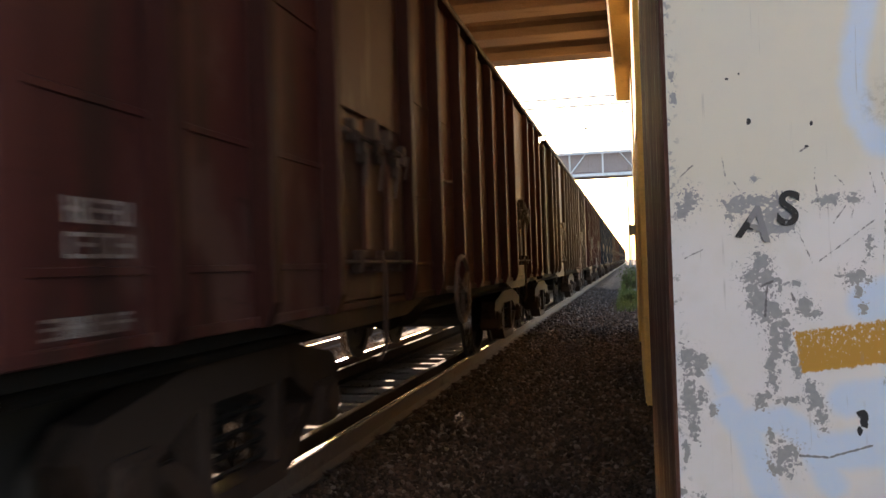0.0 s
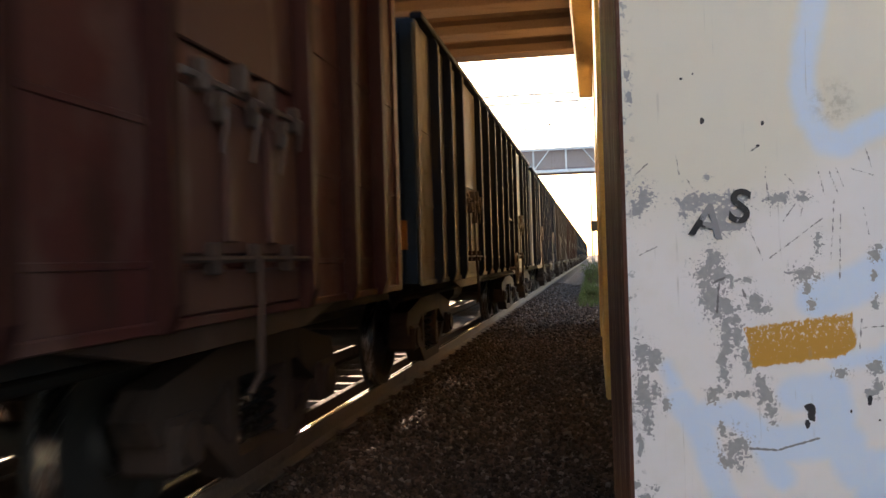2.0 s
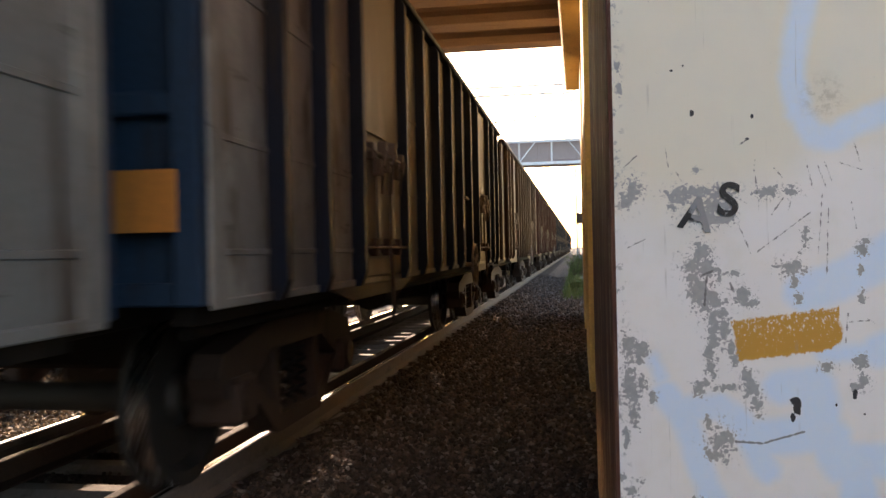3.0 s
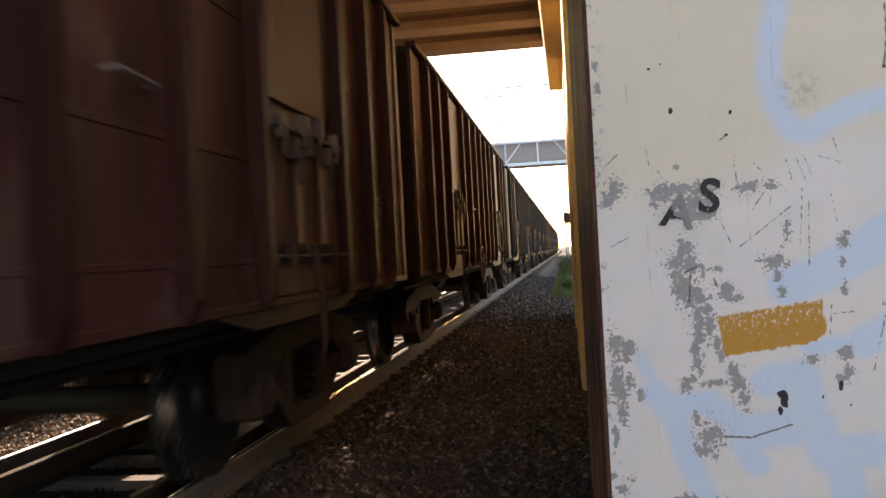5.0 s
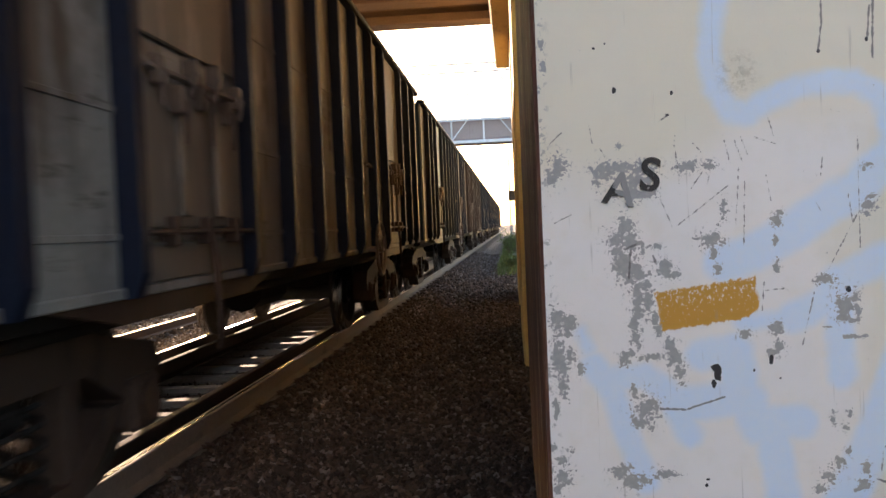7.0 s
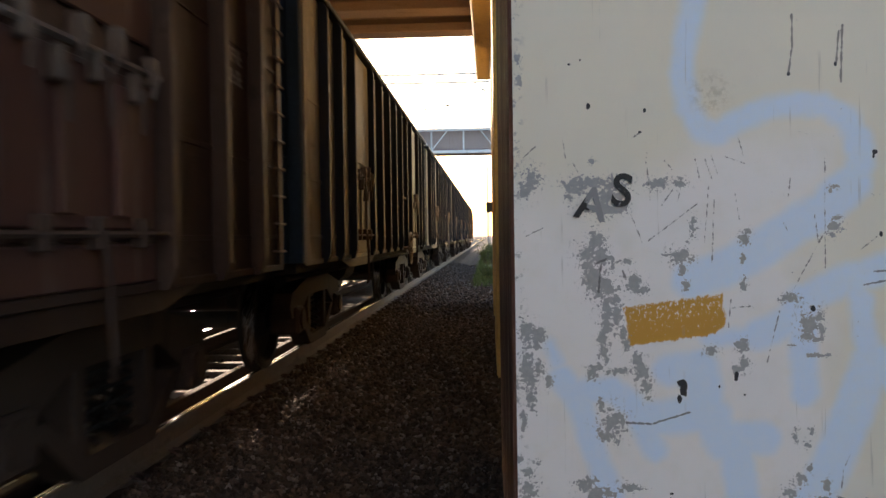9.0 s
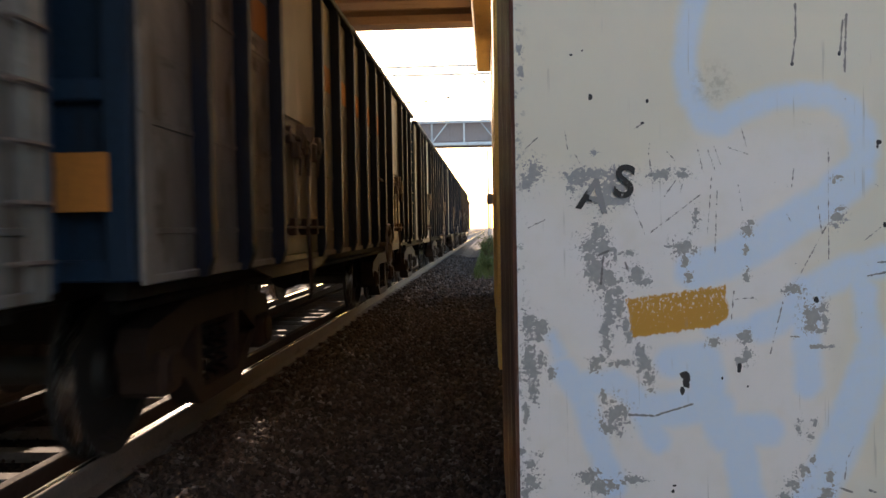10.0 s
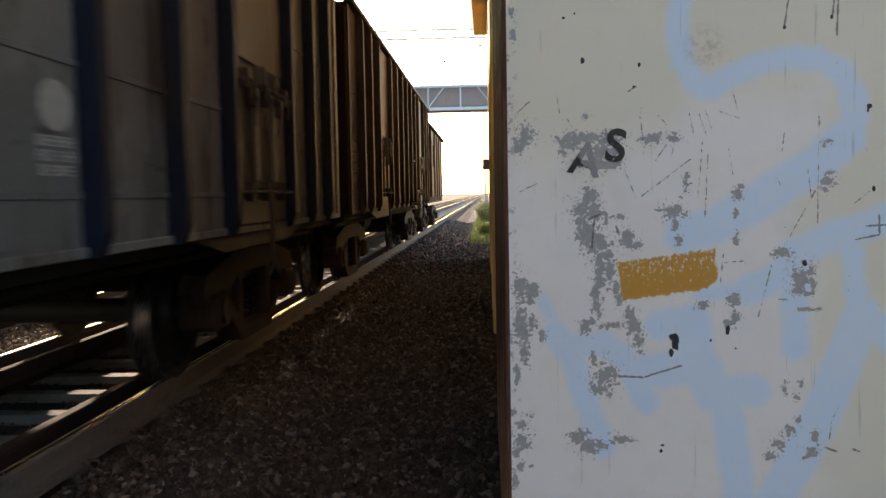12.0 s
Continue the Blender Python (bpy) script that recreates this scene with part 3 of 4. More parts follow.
def stones(name, areas, label, seed, material):
    """Loose angular stones scattered over areas of (x0, x1, y0, y1, count, smallest, largest), joined."""
    rng = np.random.default_rng(seed)
    cube = np.array([(x, y, z) for x in (-1, 1) for y in (-1, 1) for z in (-1, 1)], float)
    tri = np.array([(0, 1, 3, 2), (4, 6, 7, 5), (0, 4, 5, 1), (2, 3, 7, 6), (0, 2, 6, 4), (1, 5, 7, 3)])
    vs, fs, base = [], [], 0
    for x0, x1, y0, y1, count, lo, hi in areas:
        x = rng.uniform(x0, x1, count)
        y = rng.uniform(y0, y1, count)
        r = rng.uniform(lo, hi, count) * 0.5
        z = np.array([ground_z(a) for a in x]) + r * rng.uniform(0.0, 0.7, count)
        p = cube[None] * (0.62 + 0.5 * rng.random((count, 8, 1))) + rng.normal(0, 0.16, (count, 8, 3))
        p *= np.stack([rng.uniform(0.8, 1.5, count), rng.uniform(0.7, 1.1, count), rng.uniform(0.5, 0.9, count)], 1)[:, None]
        q = rng.normal(size=(count, 4))
        q /= np.linalg.norm(q, axis=1, keepdims=True)
        w, a, b, c = q.T
        R = np.stack([1 - 2 * (b * b + c * c), 2 * (a * b - c * w), 2 * (a * c + b * w), 2 * (a * b + c * w), 1 - 2 * (a * a + c * c), 2 * (b * c - a * w),
                      2 * (a * c - b * w), 2 * (b * c + a * w), 1 - 2 * (a * a + b * b)], 1).reshape(-1, 3, 3)
        p = np.einsum("nij,nkj->nki", R, p) * r[:, None, None] * 0.8 + np.stack([x, y, z], 1)[:, None]
        vs.append(p.reshape(-1, 3))
        fs.append((tri[None] + (np.arange(count) * 8)[:, None, None] + base).reshape(-1, 4))
        base += count * 8
    v, f = np.concatenate(vs), np.concatenate(fs)
    me = bpy.data.meshes.new(name)
    me.vertices.add(len(v))
    me.vertices.foreach_set("co", v.ravel())
    me.loops.add(len(f) * 4)
    me.loops.foreach_set("vertex_index", f.ravel().astype(np.int32))
    me.polygons.add(len(f))
    me.polygons.foreach_set("loop_start", np.arange(len(f), dtype=np.int32) * 4)
    me.update(calc_edges=True)
    me.materials.append(material)
    return tagged(new(name, me), label, "gravel", kind="stuff")


def rail_shape(x, z, y0, y1, top=0.0, head_mi=0, web_mi=1):
    s = Shape()
    o = [(-.036, -.012), (-.03, -.001), (-.015, 0), (.015, 0), (.03, -.001), (.036, -.012), (.034, -.045), (.009, -.055), (.009, -.14), (.075, -.16),
         (.075, -.172), (-.075, -.172), (-.075, -.16), (-.009, -.14), (-.009, -.055), (-.034, -.045)]
    s.prism([(x + a, z + top + b) for a, b in o], "y", y0, y1, 1)
    s.mi[4] = 0
    return s


def build_track(x, z, label, guards):
    t = thing("railway_track", label, "railway track", kind="structure")
    for sx in (-1, 1):
        part("rail", rail_shape(x + sx * GAUGE, z, -30, 700), (M["rail_head"], M["rail_web"]), t, "steel rail with a polished head")
        if guards:
            part("guard_rail", rail_shape(x + sx * 0.585, z, -6, 60, -0.02), (M["guard"], M["guard"]), t, "dull rusty guard rail")
    o = [(-.13, -.40), (-.115, -.245), (-.07, -.205), (.07, -.205), (.115, -.245), (.13, -.40)]
    sl = Shape()
    sl.prism(o, "x", -1.375, 1.375)
    sm = M["sleeper"] if guards else M["sleeper_dimmed"]
    me = sl.mesh("sleeper", sm)
    cl = Shape()
    for sx in (-1, 1):
        for sy in (-1, 1):
            for side in (-1, 1):
                cx = sx * GAUGE + side * 0.085
                cl.path([(cx - side * .02, sy * .03, -.155), (cx + side * .03, sy * .05, -.165), (cx + side * .05, sy * .03, -.20)], .009, 5)
    cme = cl.mesh("rail_clip", M["clip"])
    far = Shape()
    for i in range(140):
        y = -6.43 + i * 0.61
        if y < 60:
            ob = part("sleeper", me, sm, t)
            ob.location = (x, y, z)
            if y < 24 and guards:
                part("rail_clip", cme, M["clip"], t).location = (x, y, z)
    for i in range(110, 500):
        far.prism([(p + -6.43 + i * 0.61, q + z) for p, q in o], "x", x - 1.375, x + 1.375)
    tagged(part("far_sleepers", far, sm, t), kind="stuff")
    return t


build_ground()
build_track(0, 0, "railway track with concrete sleepers, polished rails and guard rails", True)
build_track(TRACK2_X, TRACK2_Z, "second railway track with sunlit concrete sleepers", False)
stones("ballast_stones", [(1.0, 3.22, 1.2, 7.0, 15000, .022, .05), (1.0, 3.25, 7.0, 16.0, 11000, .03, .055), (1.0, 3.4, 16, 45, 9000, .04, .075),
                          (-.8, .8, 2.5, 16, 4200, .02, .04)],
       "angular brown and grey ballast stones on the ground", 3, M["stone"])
# stones round the second track use the copy with sunlight painted in
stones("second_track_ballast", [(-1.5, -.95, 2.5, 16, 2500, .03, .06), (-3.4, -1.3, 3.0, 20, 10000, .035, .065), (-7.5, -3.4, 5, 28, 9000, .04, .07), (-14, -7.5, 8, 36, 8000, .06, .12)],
       "ballast stones round the second track, tan with painted-in sunlight", 4, M["sunlit_stone"])


# ---- road bridge over the line ----
SOFFIT, EDGE_Y, BACK_Y = 6.0, 20.2, 0.6
PIER_X = 3.183


def build_bridge():
    b = thing("road_bridge", "concrete road overbridge on precast girders", "bridge")
    deck = Shape().box(-19, 9, BACK_Y - 0.4, EDGE_Y + 0.4, SOFFIT + 1.15, SOFFIT + 1.4)
    part("deck_slab", deck, M["deck"], b)
    g = Shape()
    o = [(-.30, 0), (-.30, .17), (-.10, .34), (-.10, .86), (-.25, 1.0), (-.25, 1.146), (.25, 1.146), (.25, 1.0), (.10, .86), (.10, .34), (.30, .17), (.30, 0), (.28, -.02), (-.28, -.02)]
    g.prism(o, "x", -18, 8.2)
    me = g.mesh("girder", M["girder"])
    y = EDGE_Y - 0.32
    while y > BACK_Y:
        part("girder", me, M["girder"], b, "precast concrete girder").location = (0, y, SOFFIT)
        y -= 1.92
    for y in (EDGE_Y + 0.3, BACK_Y - 0.3):
        part("parapet", Shape().box(-19, 9, y - .1, y + .1, SOFFIT + 1.404, SOFFIT + 2.4, .02), M["deck"], b)
    for x0, x1 in ((2.86, 5.2), (-16.2, -13.8)):
        part("pier_cap", Shape().box(x0, x1, BACK_Y, 20.05, 4.92, SOFFIT - .024, .03), M["cap"], b, "ochre concrete pier cap beam")


def build_pier(y0, y1, x0, x1, painted):
    s = Shape()
    s.box(x0, x1, y0, y1, -0.7, 4.917, 0.012)
    for i, f in enumerate(s.f):
        c = sum((Vector(s.v[j]) for j in f), Vector()) / len(f)
        s.mi[i] = 1 if c.x < x0 + 0.03 else 0
    mats = (M["cream"], M["side"]) if painted else (M["cream"], M["cream"])
    label = "white painted pier with blue graffiti and peeling patches" if painted else "ochre painted concrete pier under the road bridge"
    return thing("bridge_pier", label, "pier", "piers of the bridge", shape=s, material=mats)


# Added out of view: a pale reflector that throws sunlight onto the painted pier.
thing("wall_south", "unseen pale wall added behind the camera to bounce sunlight", "wall", kind="structure",
      shape=Shape().box(2.5, 10.5, -11.4, -11, -.9, 13, .02), material=M["plaster"])
# Added out of view: keeps sky light from the right off the wagons.
thing("wall_east", "unseen concrete wall added under the road bridge to block side light", "wall", kind="structure",
      shape=Shape().box(7.6, 8.1, .7, 20, -.9, SOFFIT - .03, .02), material=M["deck"])
build_bridge()
pier = build_pier(2.735, 6.0, PIER_X, 5.0, True)
for y0 in (9.6, 16.6):
    far_pier = build_pier(y0, y0 + 3.3, PIER_X, 5.0, False)
for y0 in (-3.1, 3.2, 9.6, 16.6):
    build_pier(y0, y0 + 3.2, -16.0, -14.0, False)
part("painted_render", wall_skin(2.732), M["wall"], pier, "white wall paint with blue spray and grey flaked patches")
for txt, x, z, lean, paint in (("A", 3.372, 1.318, 11, "stencil_lost"), ("S", 3.478, 1.352, 8, "stencil")):
    ob = part("stencilled_letter", letters(txt, 0.135, M[paint], bold=0.018), M[paint], pier, "worn black stencilled letter")
    ob.matrix_basis = pose(x, 2.7285, z, 0, lean, 0)
part("cable_box", Shape().box(3.05, 3.19, 18.2, 18.30, 1.76, 1.98, .01), M["mast"], far_pier, "small grey metal cable box")


# ---- wagons ----
PITCH, BODY, HALF, TOP, LOW = 13.73, 12.93, 1.56, 3.50, 1.05
RIBS = [0.07, 0.75, 1.50, 2.32, 3.82, 4.69, 5.58, 6.465, 7.35, 8.24, 9.11, 10.61, 11.43, 12.18, 12.86]
DOORS = [(2.40, 3.74), (9.19, 10.53)]
WHEEL_R, BOGIES = 0.48, (2.06, 10.87)
CACHE = {}


def shared(key, make, *mats):
    if key not in CACHE:
        CACHE[key] = make().mesh(key[0], *mats)
    return CACHE[key]


def rib_shape(sx, y, w=0.055, depth=0.09):
    """A pressed upright whose foot tapers back to the sheet."""
    x0, x1 = sx * HALF, sx * (HALF + depth)
    s = Shape()
    zs = [(LOW - .02, 0.6), (LOW + 0.08, 1.0), (TOP - 0.12, 1.0), (TOP - 0.05, 0.6)]
    v = []
    for z, k in zs:
        xo = x0 + (x1 - x0) * k
        v += [(x0, y - w, z), (xo, y - w * .75, z), (xo, y + w * .75, z), (x0, y + w, z)]
    f = [(3, 2, 1, 0), (12, 13, 14, 15)]
    for a in range(3):
        for i in range(4):
            j = (i + 1) % 4
            f.append((a * 4 + i, a * 4 + j, a * 4 + 4 + j, a * 4 + 4 + i))
    return s.add(v, f)


def panel_shape(sx, y0, y1):
    """One plate of the side, with the seams of its strakes standing proud."""
    x, o = sx * HALF, sx * (HALF + .008)
    out = [(x - sx * .012, LOW), (x, LOW)]
    for z in (1.26, 1.765, 2.46):
        out += [(x, z), (o, z + .004), (o, z + .026), (x, z + .03)]
    out += [(x, TOP - .04), (x - sx * .012, TOP - .04)]
    return Shape().prism(out if sx < 0 else out[::-1], "y", y0, y1)


def plate(sx, x, t, y0, y1, z0, z1, c=.008):
    a, b = sorted((sx * x, sx * (x + t)))
    return Shape().box(a, b, y0, y1, z0, z1, c)


STRAPS = [(.12, .03, .0, .2), (.27, -.07, .05, .26), (.40, .08, -.05, .16), (.50, -.02, .07, .3), (.62, .1, -.06, .18), (.75, -.05, .04, .25), (.88, .05, -.03, .15)]


def hinge_shape(sx, y0, y1):
    """The rod on which a flap hangs."""
    x = sx * (HALF + .06)
    return Shape().path([(x - sx * .05, y0 + .03, 1.99), (x, y0 + .05, 1.99), (x, y1 - .05, 2.0), (x - sx * .05, y1 - .03, 2.0)], .018, 6)


def strap_shape(sx, dz, lean, drop):
    """A hinge strap with the catch that hangs from it."""
    s = Shape()
    a, b = sorted((sx * (HALF + .035), sx * (HALF + .085 + abs(dz) * .3)))
    s.box(a, b, -.028, .022, 1.89 + dz, 2.02 + dz, .01)
    s.path([(sx * (HALF + .07), 0, 1.98 + dz), (sx * (HALF + .11), lean * .4, 1.94 + dz), (sx * (HALF + .09), lean, 1.94 + dz - drop * .7)], .011, 6)
    return s


def bar_shape(sx, y0, y1):
    x = sx * (HALF + .065)
    s = Shape()
    s.tube((x, y0 - .02, 1.29), (x, y1 + .02, 1.29), .015, 6)
    for k in (.2, .5, .8):
        y = y0 + (y1 - y0) * k
        a, b = sorted((x - sx * .05, x + sx * .02))
        s.box(a, b, y - .03, y + .03, 1.23, 1.36, .006)
    return s


def lever_shape(sx, y):
    x = sx * (HALF + .085)
    s = Shape()
    s.path([(x, y, 1.30), (x + sx * .01, y + .02, LOW + .05), (x + sx * .01, y + .05, LOW - .26), (x - sx * .02, y + .10, LOW - .34)], .015, 6)
    return s


def rung_shape(sx):
    """One bent rung of the ladder at the wagon's corner."""
    x = sx * HALF
    return Shape().path([(x, -.1, 0), (x + sx * .045, -.09, 0), (x + sx * .045, .09, 0), (x, .1, 0)], .01, 5)


def valance_shape(sx, y0, y1):
    x = sx * HALF
    a, b = sorted((x, x - sx * .02))
    return Shape().prism([(y0 - .75, LOW - .004), (y1 + .75, LOW - .004), (y1 + .12, LOW - .12), (y0 - .12, LOW - .12)], "x", a, b)


def wheel_rim(sx):
    x = sx * (HALF + .16)
    s = Shape()
    r = 0.27
    ring = [(x, r * math.cos(a), r * math.sin(a)) for a in [2 * math.pi * i / 24 for i in range(25)]]
    s.path(ring, .018, 6)
    for i in range(3):
        a = 2 * math.pi * i / 3 + .5
        s.tube((x, 0, 0), (x, r * math.cos(a), r * math.sin(a)), .016, 6)
    s.tube((x - sx * .13, 0, 0), (x + sx * .03, 0, 0), .03, 8)
    return s


def side_frame_shape(sx):
    x0, x1 = sorted((sx * 1.06, sx * 1.24))
    s = Shape()
    s.prism([(-1.28, .62), (-1.2, .74), (-.55, .86), (.55, .86), (1.2, .74), (1.28, .62), (1.22, .50), (.86, .50), (.50, .68), (-.50, .68), (-.86, .50), (-1.22, .50)], "x", x0, x1)
    s.prism([(-.86, .50), (-.70, .50), (-.34, .26), (.34, .26), (.70, .50), (.86, .50), (.42, .16), (-.42, .16)], "x", x0, x1)
    for y in (-.40, .40):
        s.box(x0 + .01, x1 - .01, y - .06, y + .06, .24, .70, .01)
    for y in (-1.0, 1.0):
        a, b = sorted((sx * 1.0, sx * 1.29))
        s.box(a, b, y - .15, y + .15, .34, .60, .03)
        s.tube((sx * 1.22, y, WHEEL_R), (sx * 1.31, y, WHEEL_R), .10, 12)
    return s


def spring_shape():
    pts = [(.055 * math.cos(i * .9), .055 * math.sin(i * .9), .28 + i * .0125) for i in range(29)]
    return Shape().path(pts, .014, 4)


def wheelset_shape():
    s = Shape()
    for sx in (-1, 1):
        p = [(.10, .80), (.14, .80), (.17, .835), (.36, .83), (.405, .80), (.508, .80), (.508, .828), (.484, .838)]
        q = [(.484, .838), (.480, .90), (.474, .945), (.40, .945), (.36, .875), (.17, .885), (.14, .945), (.10, .945)]
        s.lathe([(r, sx * h) for r, h in p], 32, mi=0)
        s.lathe([(r, sx * h) for r, h in q[:3]], 32, mi=1)
        s.lathe([(r, sx * h) for r, h in q[2:]], 32, mi=0)
    s.tube((-1.12, 0, 0), (1.12, 0, 0), .085, 14)
    return s


def load_shape(seed):
    s = Shape()
    ny, nx = 66, 18
    v = []
    for j in range(ny + 1):
        for i in range(nx + 1):
            y = .03 + (BODY - .06) * j / ny
            x = -1.53 + 3.06 * i / nx
            e = min(i, nx - i) / (nx / 2)
            h = TOP - .16 + .26 * min(1, e * 2.2) + .13 * noise.noise(Vector((x * 2.3 + seed, y * 2.3, seed))) + .09 * noise.noise(Vector((x * 7, y * 7, seed)))
            v.append((x, y, h))
    k = nx + 1
    return s.add(v, [(j * k + i, j * k + i + 1, (j + 1) * k + i + 1, (j + 1) * k + i) for j in range(ny) for i in range(nx)])


def build_bogie(wagon, y):
    b = part("bogie", shared(("bogie_bolster",), lambda: Shape().box(-1.15, 1.15, -.22, .22, .52, .86, .03).box(-.5, .5, -.35, .35, .86, .98, .02), M["under"]), M["under"], wagon)
    b.location = (0, y, 0)
    for sx in (-1, 1):
        part("side_frame", shared(("side_frame", sx), lambda: side_frame_shape(sx), M["bogie"]), M["bogie"], b, "rusty cast steel bogie side frame")
        for dy in (-.2, 0, .2):
            part("spring", shared(("spring",), spring_shape, M["under"]), M["under"], b).location = (sx * 1.15, dy, 0)
    for dy in (-1.0, 1.0):
        w = part("wheelset", shared(("wheelset",), wheelset_shape, M["wheel"], M["tread"]), M["wheel"], b)
        w.location = (0, dy, WHEEL_R)
        w["turns"] = 1
    return b


def coupler_shape(y, d):
    s = Shape()
    s.box(-.10, .10, min(y, y + d * .42), max(y, y + d * .42), .92, 1.16, .02)
    a, b = sorted((y + d * .36, y + d * .398))
    s.box(-.20, .18, a, b, .88, 1.2, .03)
    return s


def end_sheet(y, d):
    a, b = sorted((y, y + d * .012))
    return Shape().box(-HALF, HALF, a, b, LOW, TOP - .04)


def end_rib(x, y, d):
    c, e = sorted((y - d * .001, y - d * .085))
    return Shape().box(x - .06, x + .06, c, e, LOW, TOP - .1, .01)


def end_beam(z, y, d):
    c, e = sorted((y - d * .002, y - d * .06))
    return Shape().box(-HALF, HALF, c, e, z - .05, z + .05, .01)


def coping_shape(sx):
    a, b = sorted((sx * (HALF - .03), sx * (HALF + .085)))
    return Shape().box(a, b, -.02, BODY + .02, TOP - .06, TOP, .012)


def sill_shape(sx):
    a, b = sorted((sx * HALF + sx * .002, sx * (HALF + .02)))
    return Shape().box(a, b, 0, BODY, LOW - .02, LOW + .025, .006)


def marks(s, rng, x0, x1, place, y0, y1, z, h):
    """A row of lettering that cannot be read: short bars standing and lying, with gaps."""
    y, w = y0, min(.09, h * .62)
    bar = w * .26
    while y < y1 - w:
        for a, b, c, d in rng.sample(((0, bar, 0, h), (w - bar, w, 0, h), (0, w, h - bar, h), (0, w, 0, bar), (0, w, h * .45, h * .45 + bar)), 3):
            p, q = sorted((place(y + a), place(y + b)))
            s.box(x0, x1, p, q, z + c, z + d)
        y += w * (1.35 if rng.random() < .8 else 2.3)


def build_wagon(livery, label, seed, scribbles, wheel=True, ladder=False):
    sheet = M["maroon"] if livery == "maroon" else M["grey"] if livery == "grey" else M["rustbrown"]
    # the maroon and blue rib coats carry painted-in shade
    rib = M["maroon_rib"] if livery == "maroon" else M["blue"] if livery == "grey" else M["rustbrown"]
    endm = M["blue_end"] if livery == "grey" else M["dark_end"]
    w = thing("freight_wagon", label, "freight wagon", "wagons of the train")
    part("centre_sill", shared(("centre_sill",), lambda: Shape().prism([(.15, 1.13), (BODY - .15, 1.13), (BODY - .15, .84), (9.2, .84), (8.6, .66), (4.3, .66), (3.7, .84), (.15, .84)], "x", -.22, .22), M["under"]), M["under"], w)
    for x in (-1.42, 1.42):
        part("sole_bar", shared(("sole_bar", x), lambda: Shape().box(x - .05, x + .05, .05, BODY - .05, .96, 1.16), M["under"]), M["under"], w)
    for i in range(12):
        part("cross_bearer", shared(("cross_bearer",), lambda: Shape().prism([(-1.36, 1.14), (1.36, 1.14), (1.36, 1.0), (.3, .80), (-.3, .80), (-1.36, 1.0)], "y", -.05, .05), M["under"]), M["under"], w).location = (0, .6 + i * 1.07, 0)
    for name, p, q, r in (("brake_cylinder", (-.55, 5.4, .78), (-.55, 6.2, .78), .19), ("air_tank", (.5, 6.9, .75), (.5, 7.8, .75), .22), ("brake_rod", (-.1, 2.8, .62), (-.1, 10.2, .62), .03),
                          ("train_pipe", (-1.3, .3, .90), (-1.3, 12.6, .90), .028), ("train_pipe", (1.3, .3, .90), (1.3, 12.6, .90), .028)):
        part(name, shared((name, p), lambda: Shape().tube(p, q, r, 12), M["under"]), M["under"], w)
    part("floor", shared(("floor",), lambda: Shape().box(-1.545, 1.545, .014, BODY - .014, 1.165, 1.19), M["under"]), M["under"], w)
    part("load", shared(("load", seed % 4), lambda: load_shape(seed % 4), M["load"]), M["load"], w, "heaped dark coal")
    for y, d in ((0.0, 1), (BODY, -1)):
        part("end_panel", shared(("end_panel", livery, d), lambda: end_sheet(y, d), endm), endm, w, "deep blue wagon end" if livery == "grey" else "")
        for x in (-1.5, -.75, 0, .75, 1.5):
            part("end_rib", shared(("end_rib", livery, d, x), lambda: end_rib(x, y, d), endm), endm, w)
        for z in (LOW + .05, 1.9, TOP - .15):
            part("end_beam", shared(("end_beam", livery, d, z), lambda: end_beam(z, y, d), endm), endm, w)
        part("coupler", shared(("coupler", d), lambda: coupler_shape(y, -d), M["under"]), M["under"], w)
    for sx in (-1, 1):
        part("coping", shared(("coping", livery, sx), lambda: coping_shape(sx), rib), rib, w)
        part("sill", shared(("sill", livery, sx), lambda: sill_shape(sx), sheet), sheet, w)
        for a, b in zip(RIBS, RIBS[1:]):
            part("panel", shared(("panel", livery, sx, a), lambda: panel_shape(sx, a, b), sheet), sheet, w)
        for y0, y1 in ((0.0, .13), (BODY - .13, BODY)):
            part("corner_post", shared(("corner_post", livery, sx, y0), lambda: plate(sx, HALF - .012, .032, y0, y1, LOW, TOP - .062, .005), sheet), sheet, w)
        for i in range(11 if ladder else 0):
            rung = part("ladder_rung", shared(("ladder_rung", sx), lambda: rung_shape(sx), M["handrail"]), M["handrail"], w)
            rung.location = (0, BODY - .13 if sx > 0 else .13, LOW + .12 + i * .2)
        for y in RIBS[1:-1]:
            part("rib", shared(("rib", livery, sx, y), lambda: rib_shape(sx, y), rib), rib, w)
        for y0, y1 in DOORS:
            dm = M["door_grey"] if livery == "grey" else M["door_maroon"]
            door = part("door", shared(("door", livery, sx, y0), lambda: plate(sx, HALF + .004, .035, y0 + .05, y1 - .05, 1.31, 1.96), dm), dm, w, "worn steel flap door")
            part("upper_plate", shared(("upper_plate", livery, sx, y0), lambda: plate(sx, HALF + .004, .02, y0 + .03, y1 - .03, 2.14, TOP - .08), dm), dm, w)
            part("lower_plate", shared(("lower_plate", livery, sx, y0), lambda: plate(sx, HALF + .004, .025, y0 + .03, y1 - .03, LOW + .03, 1.25), dm), dm, w)
            for q in (.33, .67):
                part("stiffener", shared(("stiffener", livery, sx, y0, q), lambda: plate(sx, HALF + .037, .03, y0 + (y1 - y0) * q - .05, y0 + (y1 - y0) * q + .05, 1.36, 1.90), dm), dm, door)
            part("hinge", shared(("hinge", sx, y0), lambda: hinge_shape(sx, y0, y1), M["handrail"]), M["handrail"], door)
